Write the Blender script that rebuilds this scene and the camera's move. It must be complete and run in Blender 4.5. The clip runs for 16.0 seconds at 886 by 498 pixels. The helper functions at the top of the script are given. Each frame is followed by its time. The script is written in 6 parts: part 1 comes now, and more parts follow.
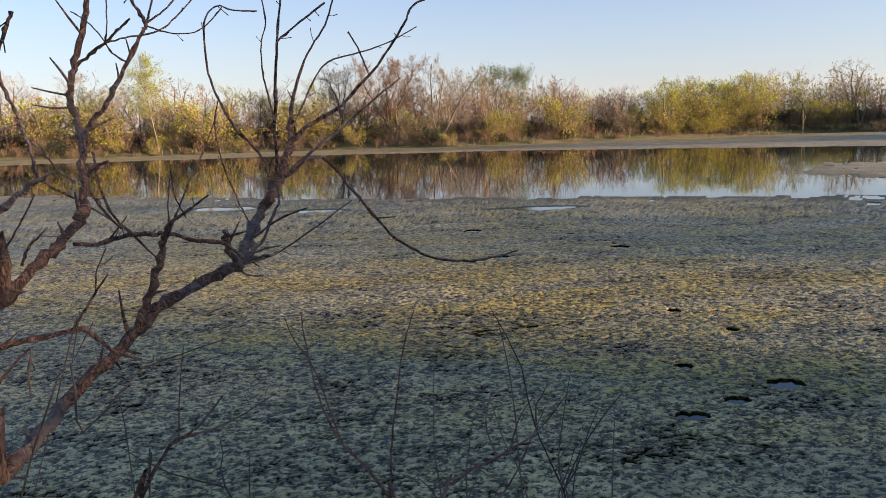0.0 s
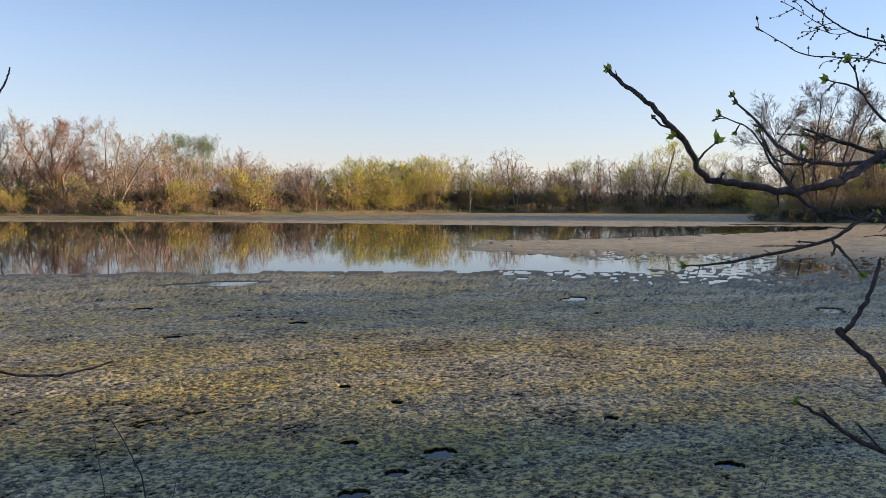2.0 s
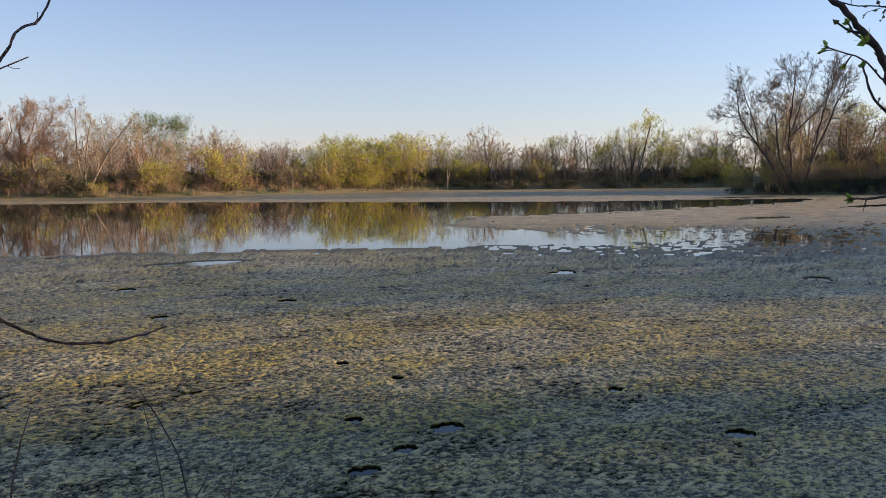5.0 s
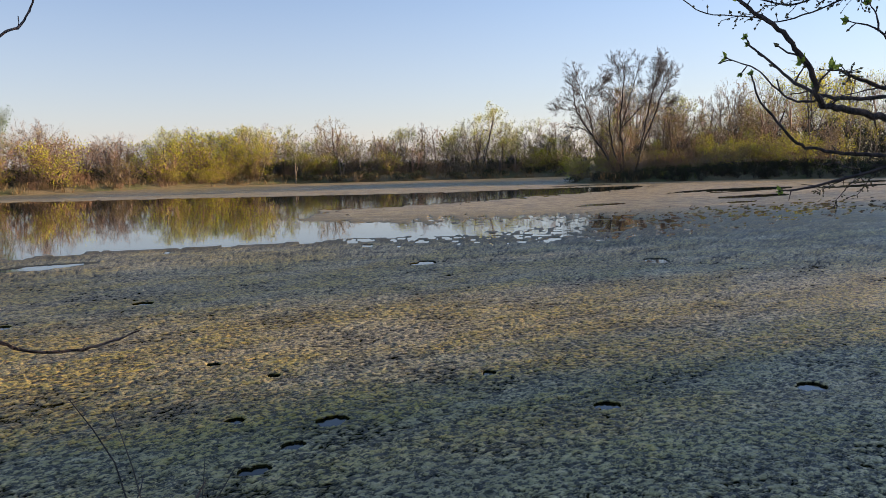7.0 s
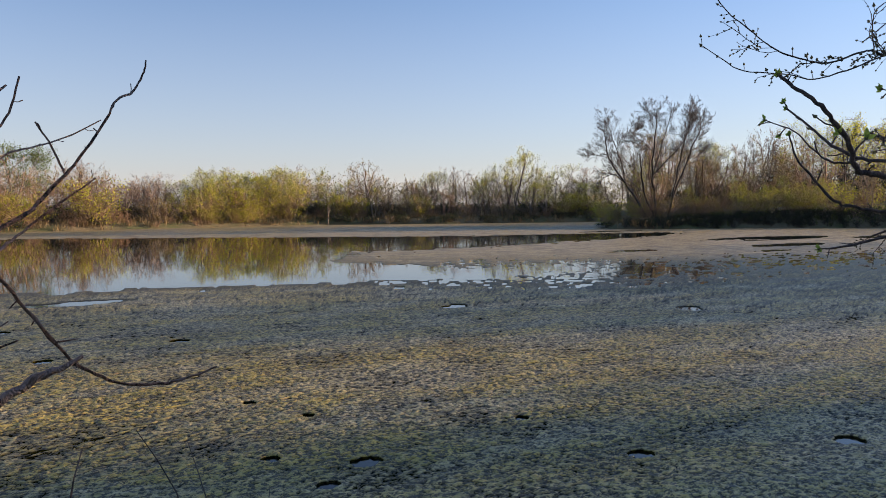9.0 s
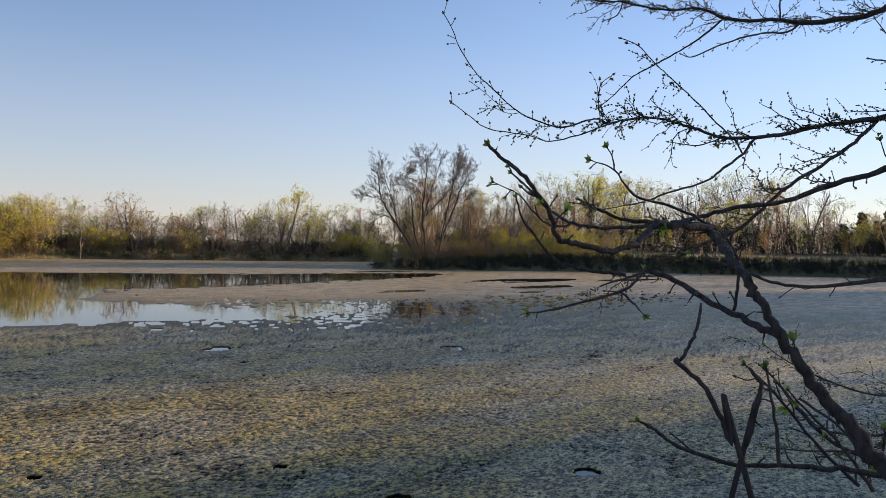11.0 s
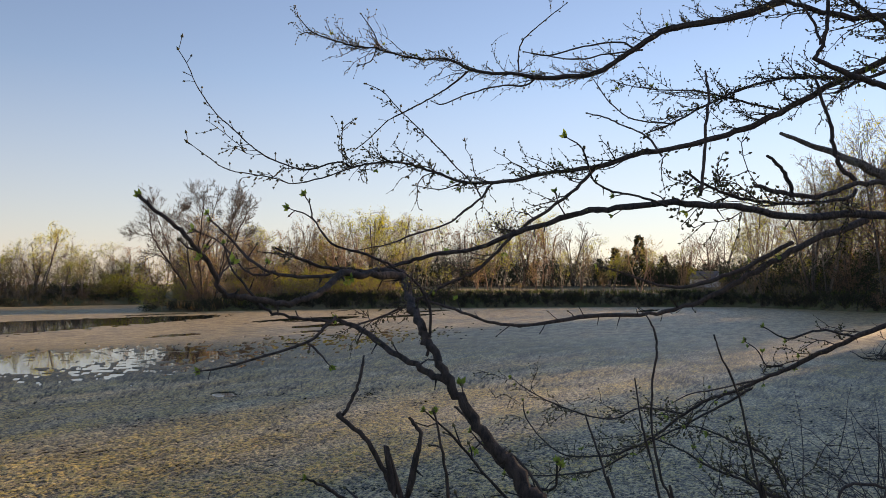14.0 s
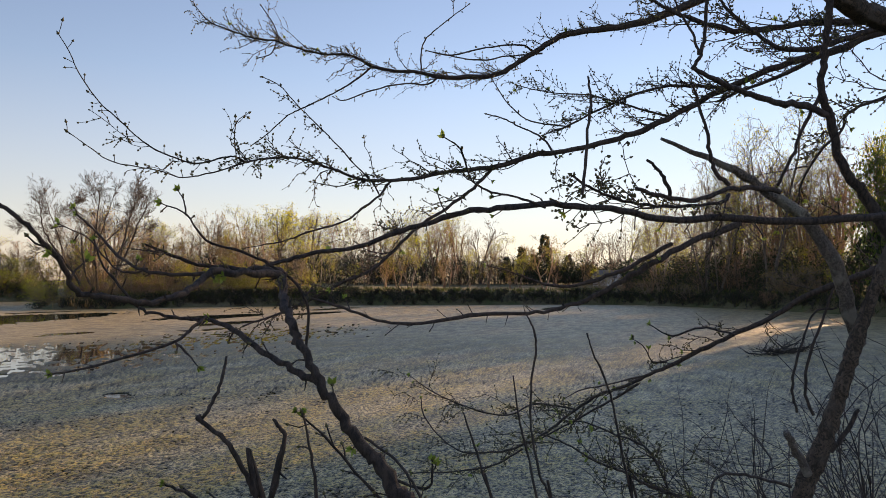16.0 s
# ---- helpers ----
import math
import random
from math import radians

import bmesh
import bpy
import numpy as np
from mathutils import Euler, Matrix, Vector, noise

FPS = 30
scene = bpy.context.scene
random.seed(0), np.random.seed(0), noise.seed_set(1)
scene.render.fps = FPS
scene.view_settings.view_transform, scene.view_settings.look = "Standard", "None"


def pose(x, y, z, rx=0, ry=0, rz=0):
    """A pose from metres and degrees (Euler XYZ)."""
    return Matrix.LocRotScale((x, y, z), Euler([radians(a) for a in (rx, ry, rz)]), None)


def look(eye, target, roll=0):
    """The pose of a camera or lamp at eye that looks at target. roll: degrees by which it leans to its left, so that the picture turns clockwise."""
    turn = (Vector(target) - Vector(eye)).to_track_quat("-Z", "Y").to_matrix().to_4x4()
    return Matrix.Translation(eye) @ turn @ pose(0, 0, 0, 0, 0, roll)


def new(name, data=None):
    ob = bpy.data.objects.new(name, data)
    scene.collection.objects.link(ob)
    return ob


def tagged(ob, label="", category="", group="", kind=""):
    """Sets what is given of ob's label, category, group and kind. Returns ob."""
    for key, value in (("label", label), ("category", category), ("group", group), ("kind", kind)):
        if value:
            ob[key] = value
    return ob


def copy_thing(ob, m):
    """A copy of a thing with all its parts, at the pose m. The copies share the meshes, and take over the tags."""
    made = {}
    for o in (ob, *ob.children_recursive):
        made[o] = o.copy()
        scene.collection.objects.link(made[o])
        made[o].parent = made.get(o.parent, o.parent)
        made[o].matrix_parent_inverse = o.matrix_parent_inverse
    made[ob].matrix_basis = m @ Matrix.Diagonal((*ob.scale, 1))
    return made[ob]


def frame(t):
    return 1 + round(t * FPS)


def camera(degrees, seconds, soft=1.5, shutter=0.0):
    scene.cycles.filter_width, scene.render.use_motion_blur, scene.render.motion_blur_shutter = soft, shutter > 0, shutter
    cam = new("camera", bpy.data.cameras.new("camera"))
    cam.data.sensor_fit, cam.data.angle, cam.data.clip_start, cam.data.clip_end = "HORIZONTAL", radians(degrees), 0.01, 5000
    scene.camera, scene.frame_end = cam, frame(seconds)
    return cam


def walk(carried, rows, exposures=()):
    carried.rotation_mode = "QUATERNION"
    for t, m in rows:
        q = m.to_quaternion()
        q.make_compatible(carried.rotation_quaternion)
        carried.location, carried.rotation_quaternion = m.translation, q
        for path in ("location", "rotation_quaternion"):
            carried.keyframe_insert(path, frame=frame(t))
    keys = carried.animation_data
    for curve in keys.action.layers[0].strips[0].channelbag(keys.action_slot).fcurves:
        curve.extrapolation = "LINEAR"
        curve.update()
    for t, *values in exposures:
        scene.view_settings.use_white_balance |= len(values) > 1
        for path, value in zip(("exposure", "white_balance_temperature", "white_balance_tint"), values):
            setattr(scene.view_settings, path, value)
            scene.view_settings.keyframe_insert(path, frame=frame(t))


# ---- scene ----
cam = camera(59.58, 16.0, soft=0.7)
# seconds, eye, heading, pitch and lean to the left in degrees
PATH = [
    (0.0, 0.004, 0.005, 2.302, 0.02, -9.17, -1.78),
    (0.5, 0.055, -0.040, 2.293, -7.06, -10.73, -0.78),
    (1.0, 0.113, -0.041, 2.300, -11.71, -11.19, -0.69),
    (1.5, 0.175, -0.029, 2.317, -17.10, -8.28, 0.14),
    (2.0, 0.213, -0.065, 2.392, -22.82, -4.11, 0.49),
    (2.5, 0.231, -0.051, 2.413, -23.02, -2.70, -0.47),
    (3.0, 0.144, 0.008, 2.408, -19.97, -1.91, -1.32),
    (3.2, 0.134, 0.044, 2.409, -19.23, -1.80, -1.63),
    (5.3, 0.038, 0.283, 2.305, -26.10, -6.44, -1.22),
    (5.5, 0.033, 0.369, 2.317, -27.30, -6.80, -2.64),
    (6.0, 0.035, 0.405, 2.341, -31.90, -7.60, -4.15),
    (6.5, -0.072, 0.319, 2.351, -36.02, -7.95, -2.61),
    (7.0, -0.236, 0.228, 2.330, -35.73, -6.40, -0.97),
    (7.5, -0.295, 0.171, 2.338, -33.85, -4.15, -0.58),
    (8.0, -0.347, 0.169, 2.356, -32.83, -3.43, -0.54),
    (8.2, -0.376, 0.159, 2.354, -32.60, -3.40, -0.72),
    (10.3, -0.298, 0.164, 2.371, -41.71, -1.77, 1.73),
    (10.5, -0.282, 0.158, 2.381, -44.23, -1.40, 1.58),
    (11.0, -0.220, 0.144, 2.400, -50.16, -0.15, 1.43),
    (11.5, -0.198, 0.120, 2.410, -54.19, 0.90, 1.14),
    (12.0, -0.184, 0.090, 2.423, -56.32, 1.71, 0.79),
    (12.5, -0.168, 0.054, 2.434, -58.02, 2.02, 0.11),
    (13.0, -0.129, 0.024, 2.430, -59.89, 2.28, 0.13),
    (13.5, -0.096, 0.000, 2.434, -62.91, 2.65, 0.10),
    (14.0, -0.071, -0.032, 2.435, -65.95, 2.85, 0.21),
    (14.5, -0.060, -0.047, 2.428, -67.20, 2.74, 0.43),
    (15.0, -0.054, -0.062, 2.431, -69.03, 2.39, 0.63),
    (15.5, -0.044, -0.091, 2.436, -71.12, 2.53, 0.58),
    (16.0, -0.037, -0.102, 2.439, -72.66, 2.71, 0.44),
]
walk(cam, [(t, pose(x, y, z, 90 + pitch, 0, yaw) @ pose(0, 0, 0, 0, 0, lean)) for t, x, y, z, yaw, pitch, lean in PATH],
     exposures=[(0.0, 1.22, 6250.0, 27.0), (1.5, 1.35, 6300.0, 27.0), (3.0, 1.0, 5950.0, 27.0), (6.0, 1.16, 6300.0, 28.0), (7.0, 1.16, 6350.0, 28.0), (8.0, 1.02, 6150.0, 28.0), (12.5, 1.02, 6800.0, 29.0), (16.0, 1.15, 7600.0, 31.0)])

# ---- sky, sun and exposure ----
SUN_AZIMUTH, SUN_HEIGHT = 107.0, 10.0
world = bpy.data.worlds.new("evening_sky")
scene.world = world
world.use_nodes = True
sky = world.node_tree.nodes.new("ShaderNodeTexSky")
sky.sky_type, sky.sun_disc = "NISHITA", False
sky.sun_elevation, sky.sun_rotation = radians(SUN_HEIGHT), radians(SUN_AZIMUTH)
sky.air_density, sky.dust_density, sky.ozone_density = 1.0, 0.0, 2.2
back = world.node_tree.nodes["Background"]
back.inputs["Strength"].default_value = 0.096
# thin evening haze: it greys the sky all round the horizon and keeps it from growing much brighter than white cloud near the sun
def sky_mix(mode, amount, under, over):
    node = world.node_tree.nodes.new("ShaderNodeMix")
    node.data_type, node.blend_type = "RGBA", mode
    for socket, value in ((node.inputs[0], amount), (node.inputs[6], under), (node.inputs[7], over)):
        if isinstance(value, bpy.types.NodeSocket):
            world.node_tree.links.new(value, socket)
        else:
            socket.default_value = value
    return node.outputs[2]


direction = world.node_tree.nodes.new("ShaderNodeTexCoord")
height = world.node_tree.nodes.new("ShaderNodeSeparateXYZ")
world.node_tree.links.new(direction.outputs["Generated"], height.inputs[0])
layer = world.node_tree.nodes.new("ShaderNodeMapRange")
layer.inputs["From Min"].default_value, layer.inputs["From Max"].default_value = 0.0, 0.26
layer.inputs["To Min"].default_value, layer.inputs["To Max"].default_value = 0.62, 0.0
world.node_tree.links.new(height.outputs["Z"], layer.inputs["Value"])
sky_colour = sky_mix("DARKEN", 1.0, sky.outputs["Color"], (10.5, 9.4, 8.2, 1))
sky_colour = sky_mix("MIX", layer.outputs["Result"], sky_colour, (2.5, 2.7, 2.95, 1))
world.node_tree.links.new(sky_colour, back.inputs["Color"])
lamp = bpy.data.lights.new("sun", "SUN")
lamp.energy, lamp.angle, lamp.color = 5.0, radians(0.6), (1.0, 0.77, 0.45)
sun = new("sun", lamp)
to_sun = Vector((math.sin(radians(SUN_AZIMUTH)) * math.cos(radians(SUN_HEIGHT)), math.cos(radians(SUN_AZIMUTH)) * math.cos(radians(SUN_HEIGHT)), math.sin(radians(SUN_HEIGHT))))
sun.matrix_world = look(tuple(to_sun * 300), (0, 0, 0))


# ---- materials ----
class Nodes:
    """A short hand for node materials."""

    def __init__(self, name):
        self.mat = bpy.data.materials.new(name)
        self.mat.use_nodes = True
        self.tree = self.mat.node_tree
        self.shader = self.tree.nodes["Principled BSDF"]

    def node(self, kind, **inputs):
        n = self.tree.nodes.new("ShaderNode" + kind)
        for key, value in inputs.items():
            key = key.replace("_", " ")
            self.put(n.inputs[key], value)
        return n

    def put(self, socket, value):
        if isinstance(value, bpy.types.NodeSocket):
            self.tree.links.new(value, socket)
        else:
            socket.default_value = value

    def place(self):
        return self.node("NewGeometry").outputs["Position"]

    def local(self):
        return self.node("TexCoord").outputs["Object"]

    def noise(self, scale, detail=4.0, rough=0.6, at=None, stretch=None):
        at = at or self.place()
        if stretch:
            m = self.tree.nodes.new("ShaderNodeMapping")
            m.inputs["Scale"].default_value = stretch
            self.tree.links.new(at, m.inputs["Vector"])
            at = m.outputs["Vector"]
        return self.node("TexNoise", Vector=at, Scale=scale, Detail=detail, Roughness=rough).outputs["Fac"]

    def ramp(self, fac, *stops):
        n = self.node("ValToRGB", Fac=fac)
        for i, (at, colour) in enumerate(stops):
            e = n.color_ramp.elements[i] if i < 2 else n.color_ramp.elements.new(at)
            e.position, e.color = at, (*colour, 1)
        return n.outputs["Color"]

    def mix(self, fac, a, b, mode="MIX"):
        n = self.tree.nodes.new("ShaderNodeMix")
        n.data_type, n.blend_type = "RGBA", mode
        for socket, value in ((n.inputs[0], fac), (n.inputs[6], a), (n.inputs[7], b)):
            self.put(socket, (*value, 1) if isinstance(value, tuple) and len(value) == 3 else value)
        return n.outputs[2]

    def math(self, how, a, b):
        n = self.tree.nodes.new("ShaderNodeMath")
        n.operation = how
        self.put(n.inputs[0], a), self.put(n.inputs[1], b)
        return n.outputs[0]

    def bump(self, height, strength=0.5, distance=0.02):
        return self.node("Bump", Height=height, Strength=strength, Distance=distance).outputs["Normal"]

    def done(self, colour, rough=0.8, normal=None, **more):
        self.put(self.shader.inputs["Base Color"], (*colour, 1) if isinstance(colour, tuple) else colour)
        self.put(self.shader.inputs["Roughness"], rough)
        if normal:
            self.put(self.shader.inputs["Normal"], normal)
        for key, value in more.items():
            self.put(self.shader.inputs[key.replace("_", " ")], value)
        return self.mat


def bark(name, dark, light, scale=40.0, bump=0.6, mottle=None):
    n = Nodes(name)
    at = n.local()
    grain = n.noise(scale, 6, 0.7, at, (1, 1, 0.35))
    patch = n.noise(scale * 0.12, 3, 0.6, at)
    col = n.ramp(grain, (0.40, dark), (0.60, light))
    if mottle:
        # torn flakes of bark
        torn = n.node("TexNoise", Vector=at, Scale=scale * 0.75, Detail=3.0, Roughness=0.6, Distortion=2.0).outputs["Fac"]
        col = n.mix(n.ramp(torn, (0.45, (0.92, 0.92, 0.92)), (0.50, (0, 0, 0))), n.mix(0.3, col, light), dark)
        grain = n.math("ADD", grain, n.math("MULTIPLY", torn, 2.0))
    if mottle:
        col = n.mix(n.ramp(patch, (0.52, (0, 0, 0)), (0.62, (0.7, 0.7, 0.7))), col, mottle)
    rand = n.node("ObjectInfo").outputs["Random"]
    col = n.mix(0.25, col, n.ramp(rand, (0.0, tuple(c * 0.6 for c in dark)), (1.0, tuple(min(1, c * 1.5) for c in light))))
    return n.done(col, 0.85, n.bump(grain, bump, 0.01))


def foliage(name, low, high, see=0.35):
    n = Nodes(name)
    rand = n.node("NewGeometry").outputs["Random Per Island"]
    own = n.node("ObjectInfo").outputs["Random"]
    col = n.mix(0.4, n.ramp(rand, (0.0, low), (1.0, high)), n.ramp(own, (0.0, low), (1.0, high)))
    mat = n.done(col, 0.7, Specular_IOR_Level=0.15)
    glow = n.node("BsdfTranslucent", Color=col)
    both = n.node("MixShader", Fac=see)
    n.tree.links.new(n.shader.outputs[0], both.inputs[1])
    n.tree.links.new(glow.outputs[0], both.inputs[2])
    n.tree.links.new(both.outputs[0], n.tree.nodes["Material Output"].inputs["Surface"])
    return mat


def algae_material():
    n = Nodes("floating_algae")
    at = n.place()
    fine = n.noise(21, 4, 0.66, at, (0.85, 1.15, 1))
    clump = n.noise(7, 4, 0.7, at, (0.8, 1.3, 1))
    patch = n.noise(0.55, 5, 0.62, at, (0.6, 1.5, 1))
    broad = n.noise(0.12, 3, 0.55, at, (0.7, 1.6, 1))
    green = n.ramp(clump, (0.32, (0.35, 0.285, 0.12)), (0.5, (0.64, 0.525, 0.225)), (0.68, (0.84, 0.69, 0.36)))
    yellow = n.ramp(clump, (0.32, (0.27, 0.235, 0.045)), (0.46, (0.54, 0.42, 0.07)), (0.60, (0.74, 0.51, 0.075)), (0.72, (0.68, 0.36, 0.09)))
    tan = n.ramp(clump, (0.30, (0.28, 0.22, 0.11)), (0.5, (0.50, 0.40, 0.20)), (0.72, (0.66, 0.53, 0.28)))
    # sunlight put into the hue: green along the shaded near shore, yellow beyond
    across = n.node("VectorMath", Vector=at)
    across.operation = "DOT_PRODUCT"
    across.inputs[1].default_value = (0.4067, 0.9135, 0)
    lit_hue = n.math("ADD", n.math("MULTIPLY", across.outputs["Value"], 0.35), n.math("MULTIPLY", n.noise(0.8, 3, 0.6, at), 1.6))
    lit_hue = n.ramp(n.math("SUBTRACT", lit_hue, 2.6), (0.0, (0.10, 0.10, 0.10)), (0.7, (1, 1, 1)))
    col = n.mix(n.math("MULTIPLY", n.ramp(patch, (0.41, (0, 0, 0)), (0.55, (1, 1, 1))), lit_hue), green, yellow)
    col = n.mix(n.ramp(broad, (0.52, (0, 0, 0)), (0.66, (0.35, 0.35, 0.35))), col, tan)
    # every tuft has a tone of its own
    tuft = n.node("TexVoronoi", Vector=at, Scale=34.0, Randomness=1.0)
    tone = n.node("SeparateColor", Color=tuft.outputs["Color"]).outputs[0]
    col = n.mix(0.75, col, n.ramp(tone, (0.0, (0.5, 0.54, 0.46)), (0.5, (1.0, 1.0, 1.0)), (1.0, (1.0, 1.0, 0.95))), "MULTIPLY")
    # fine dark flecks paint the shade in the gaps between tufts
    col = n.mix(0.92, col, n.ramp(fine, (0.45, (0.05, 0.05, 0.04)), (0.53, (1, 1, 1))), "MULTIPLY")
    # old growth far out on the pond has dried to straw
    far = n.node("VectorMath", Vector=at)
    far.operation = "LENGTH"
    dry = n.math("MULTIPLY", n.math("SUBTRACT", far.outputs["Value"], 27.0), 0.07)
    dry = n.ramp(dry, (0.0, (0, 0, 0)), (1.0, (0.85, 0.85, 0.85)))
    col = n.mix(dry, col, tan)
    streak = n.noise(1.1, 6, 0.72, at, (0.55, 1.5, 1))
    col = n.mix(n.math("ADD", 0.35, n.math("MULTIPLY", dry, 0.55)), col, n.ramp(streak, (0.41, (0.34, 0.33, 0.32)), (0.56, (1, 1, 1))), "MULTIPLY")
    # shade put into the colour: dark gaps low at the water, pale lit crests
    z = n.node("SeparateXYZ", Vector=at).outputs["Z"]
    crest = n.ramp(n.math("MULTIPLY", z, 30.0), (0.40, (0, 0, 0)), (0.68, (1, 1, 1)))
    gap_shade = n.mix(0.5, col, (0.02, 0.028, 0.016))
    gap_shade = n.mix(0.95, gap_shade, (0.075, 0.075, 0.06), "MULTIPLY")
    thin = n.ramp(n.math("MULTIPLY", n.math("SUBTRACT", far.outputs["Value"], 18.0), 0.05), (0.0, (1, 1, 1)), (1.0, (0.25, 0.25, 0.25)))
    crest_light = n.math("SUBTRACT", 1.0, n.math("MULTIPLY", n.math("SUBTRACT", 1.0, crest), thin))
    col = n.mix(crest_light, gap_shade, col)
    gloss = n.ramp(crest_light, (0.0, (0.43, 0.43, 0.43)), (0.6, (0.49, 0.49, 0.49)))
    shine = n.math("MULTIPLY", crest_light, n.math("SUBTRACT", 0.6, n.math("MULTIPLY", dry, 0.26)))
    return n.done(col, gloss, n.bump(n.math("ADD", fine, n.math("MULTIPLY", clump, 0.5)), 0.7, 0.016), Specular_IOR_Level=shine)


def water_material():
    n = Nodes("pond_water")
    at = n.place()
    ripple = n.noise(0.5, 3, 0.5, at, (1, 3, 1))
    return n.done((0.012, 0.016, 0.012), 0.035, n.bump(ripple, 0.05, 0.02), IOR=1.33, Specular_IOR_Level=0.6)


def ground_material():
    n = Nodes("spring_grass_ground")
    at = n.place()
    fine = n.noise(14, 6, 0.7, at)
    broad = n.noise(0.25, 4, 0.6, at)
    grass = n.ramp(fine, (0.3, (0.035, 0.045, 0.014)), (0.7, (0.15, 0.16, 0.055)))
    straw = n.ramp(fine, (0.3, (0.08, 0.06, 0.03)), (0.7, (0.27, 0.22, 0.12)))
    return n.done(n.mix(n.ramp(broad, (0.4, (0, 0, 0)), (0.6, (1, 1, 1))), grass, straw), 0.95, n.bump(fine, 0.8, 0.05))


ALGAE, WATER, GROUND = algae_material(), water_material(), ground_material()
BARK_GREY = bark("grey_brown_bark", (0.05, 0.04, 0.033), (0.22, 0.175, 0.14), 9)
BARK_RED = bark("red_brown_twig_bark", (0.11, 0.066, 0.042), (0.42, 0.265, 0.165), 9)
BARK_PALE = bark("pale_bare_bark", (0.12, 0.092, 0.068), (0.32, 0.25, 0.19), 9)
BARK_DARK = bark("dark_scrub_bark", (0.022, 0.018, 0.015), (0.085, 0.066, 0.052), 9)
BARK_BUSH = bark("weathered_red_brown_bark", (0.02, 0.013, 0.011), (0.30, 0.165, 0.11), 60, 1.0, (0.26, 0.22, 0.21))
BARK_THORN = bark("dark_thorn_bark", (0.02, 0.016, 0.015), (0.085, 0.062, 0.052), 70, 0.8)
BARK_LICHEN = bark("lichen_spotted_bark", (0.05, 0.043, 0.038), (0.22, 0.185, 0.16), 60, 1.0, (0.36, 0.37, 0.33))
BARK_TRUNK = bark("furrowed_trunk_bark", (0.025, 0.02, 0.016), (0.17, 0.125, 0.095), 45, 1.0, (0.14, 0.12, 0.10))
STEM_DRY = bark("dry_pale_stem", (0.045, 0.038, 0.03), (0.14, 0.115, 0.09), 60, 0.4)
LEAF_BUD = foliage("opening_leaf_bud", (0.16, 0.25, 0.04), (0.34, 0.44, 0.09), 0.45)
BUD_BROWN = bark("brown_green_bud", (0.06, 0.055, 0.025), (0.16, 0.14, 0.06), 200, 0.3)
WALL_WHITE = bark("white_painted_board", (0.62, 0.62, 0.60), (0.8, 0.8, 0.78), 3, 0.1)
ROOF_GREY = bark("grey_shingle", (0.09, 0.09, 0.095), (0.2, 0.2, 0.2), 6, 0.3)
LEAF_YELLOW = foliage("yellow_green_spring_leaf", (0.30, 0.34, 0.03), (0.68, 0.66, 0.06), 0.45)
LEAF_GOLD = foliage("golden_bud_leaf", (0.22, 0.18, 0.05), (0.48, 0.37, 0.10), 0.4)
LEAF_GREEN = foliage("fresh_green_leaf", (0.07, 0.11, 0.025), (0.17, 0.22, 0.06), 0.4)
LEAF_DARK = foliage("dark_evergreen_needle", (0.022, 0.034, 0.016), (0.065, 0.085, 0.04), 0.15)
LEAF_PINK = foliage("pink_grey_bud", (0.25, 0.14, 0.08), (0.46, 0.29, 0.17), 0.3)
GRASS_DRY = foliage("dry_bank_grass", (0.14, 0.10, 0.05), (0.34, 0.26, 0.14), 0.25)
GRASS_GREEN = foliage("green_bank_grass", (0.05, 0.07, 0.02), (0.15, 0.17, 0.05), 0.25)


# ---- mesh helpers ----
def mesh_of(name, verts, faces, material, smooth=True):
    me = bpy.data.meshes.new(name)
    me.from_pydata(verts, [], faces)
    me.materials.append(material)
    if smooth:
        me.polygons.foreach_set("use_smooth", [True] * len(me.polygons))
    return me


def piece(name, me, parent=None, label="", at=None):
    """A mesh object, under a thing or a part when a parent is given."""
    ob = new(name, me)
    if parent:
        ob.parent = parent
    if at:
        ob.matrix_basis = at
    if label:
        ob["label"] = label
    return ob


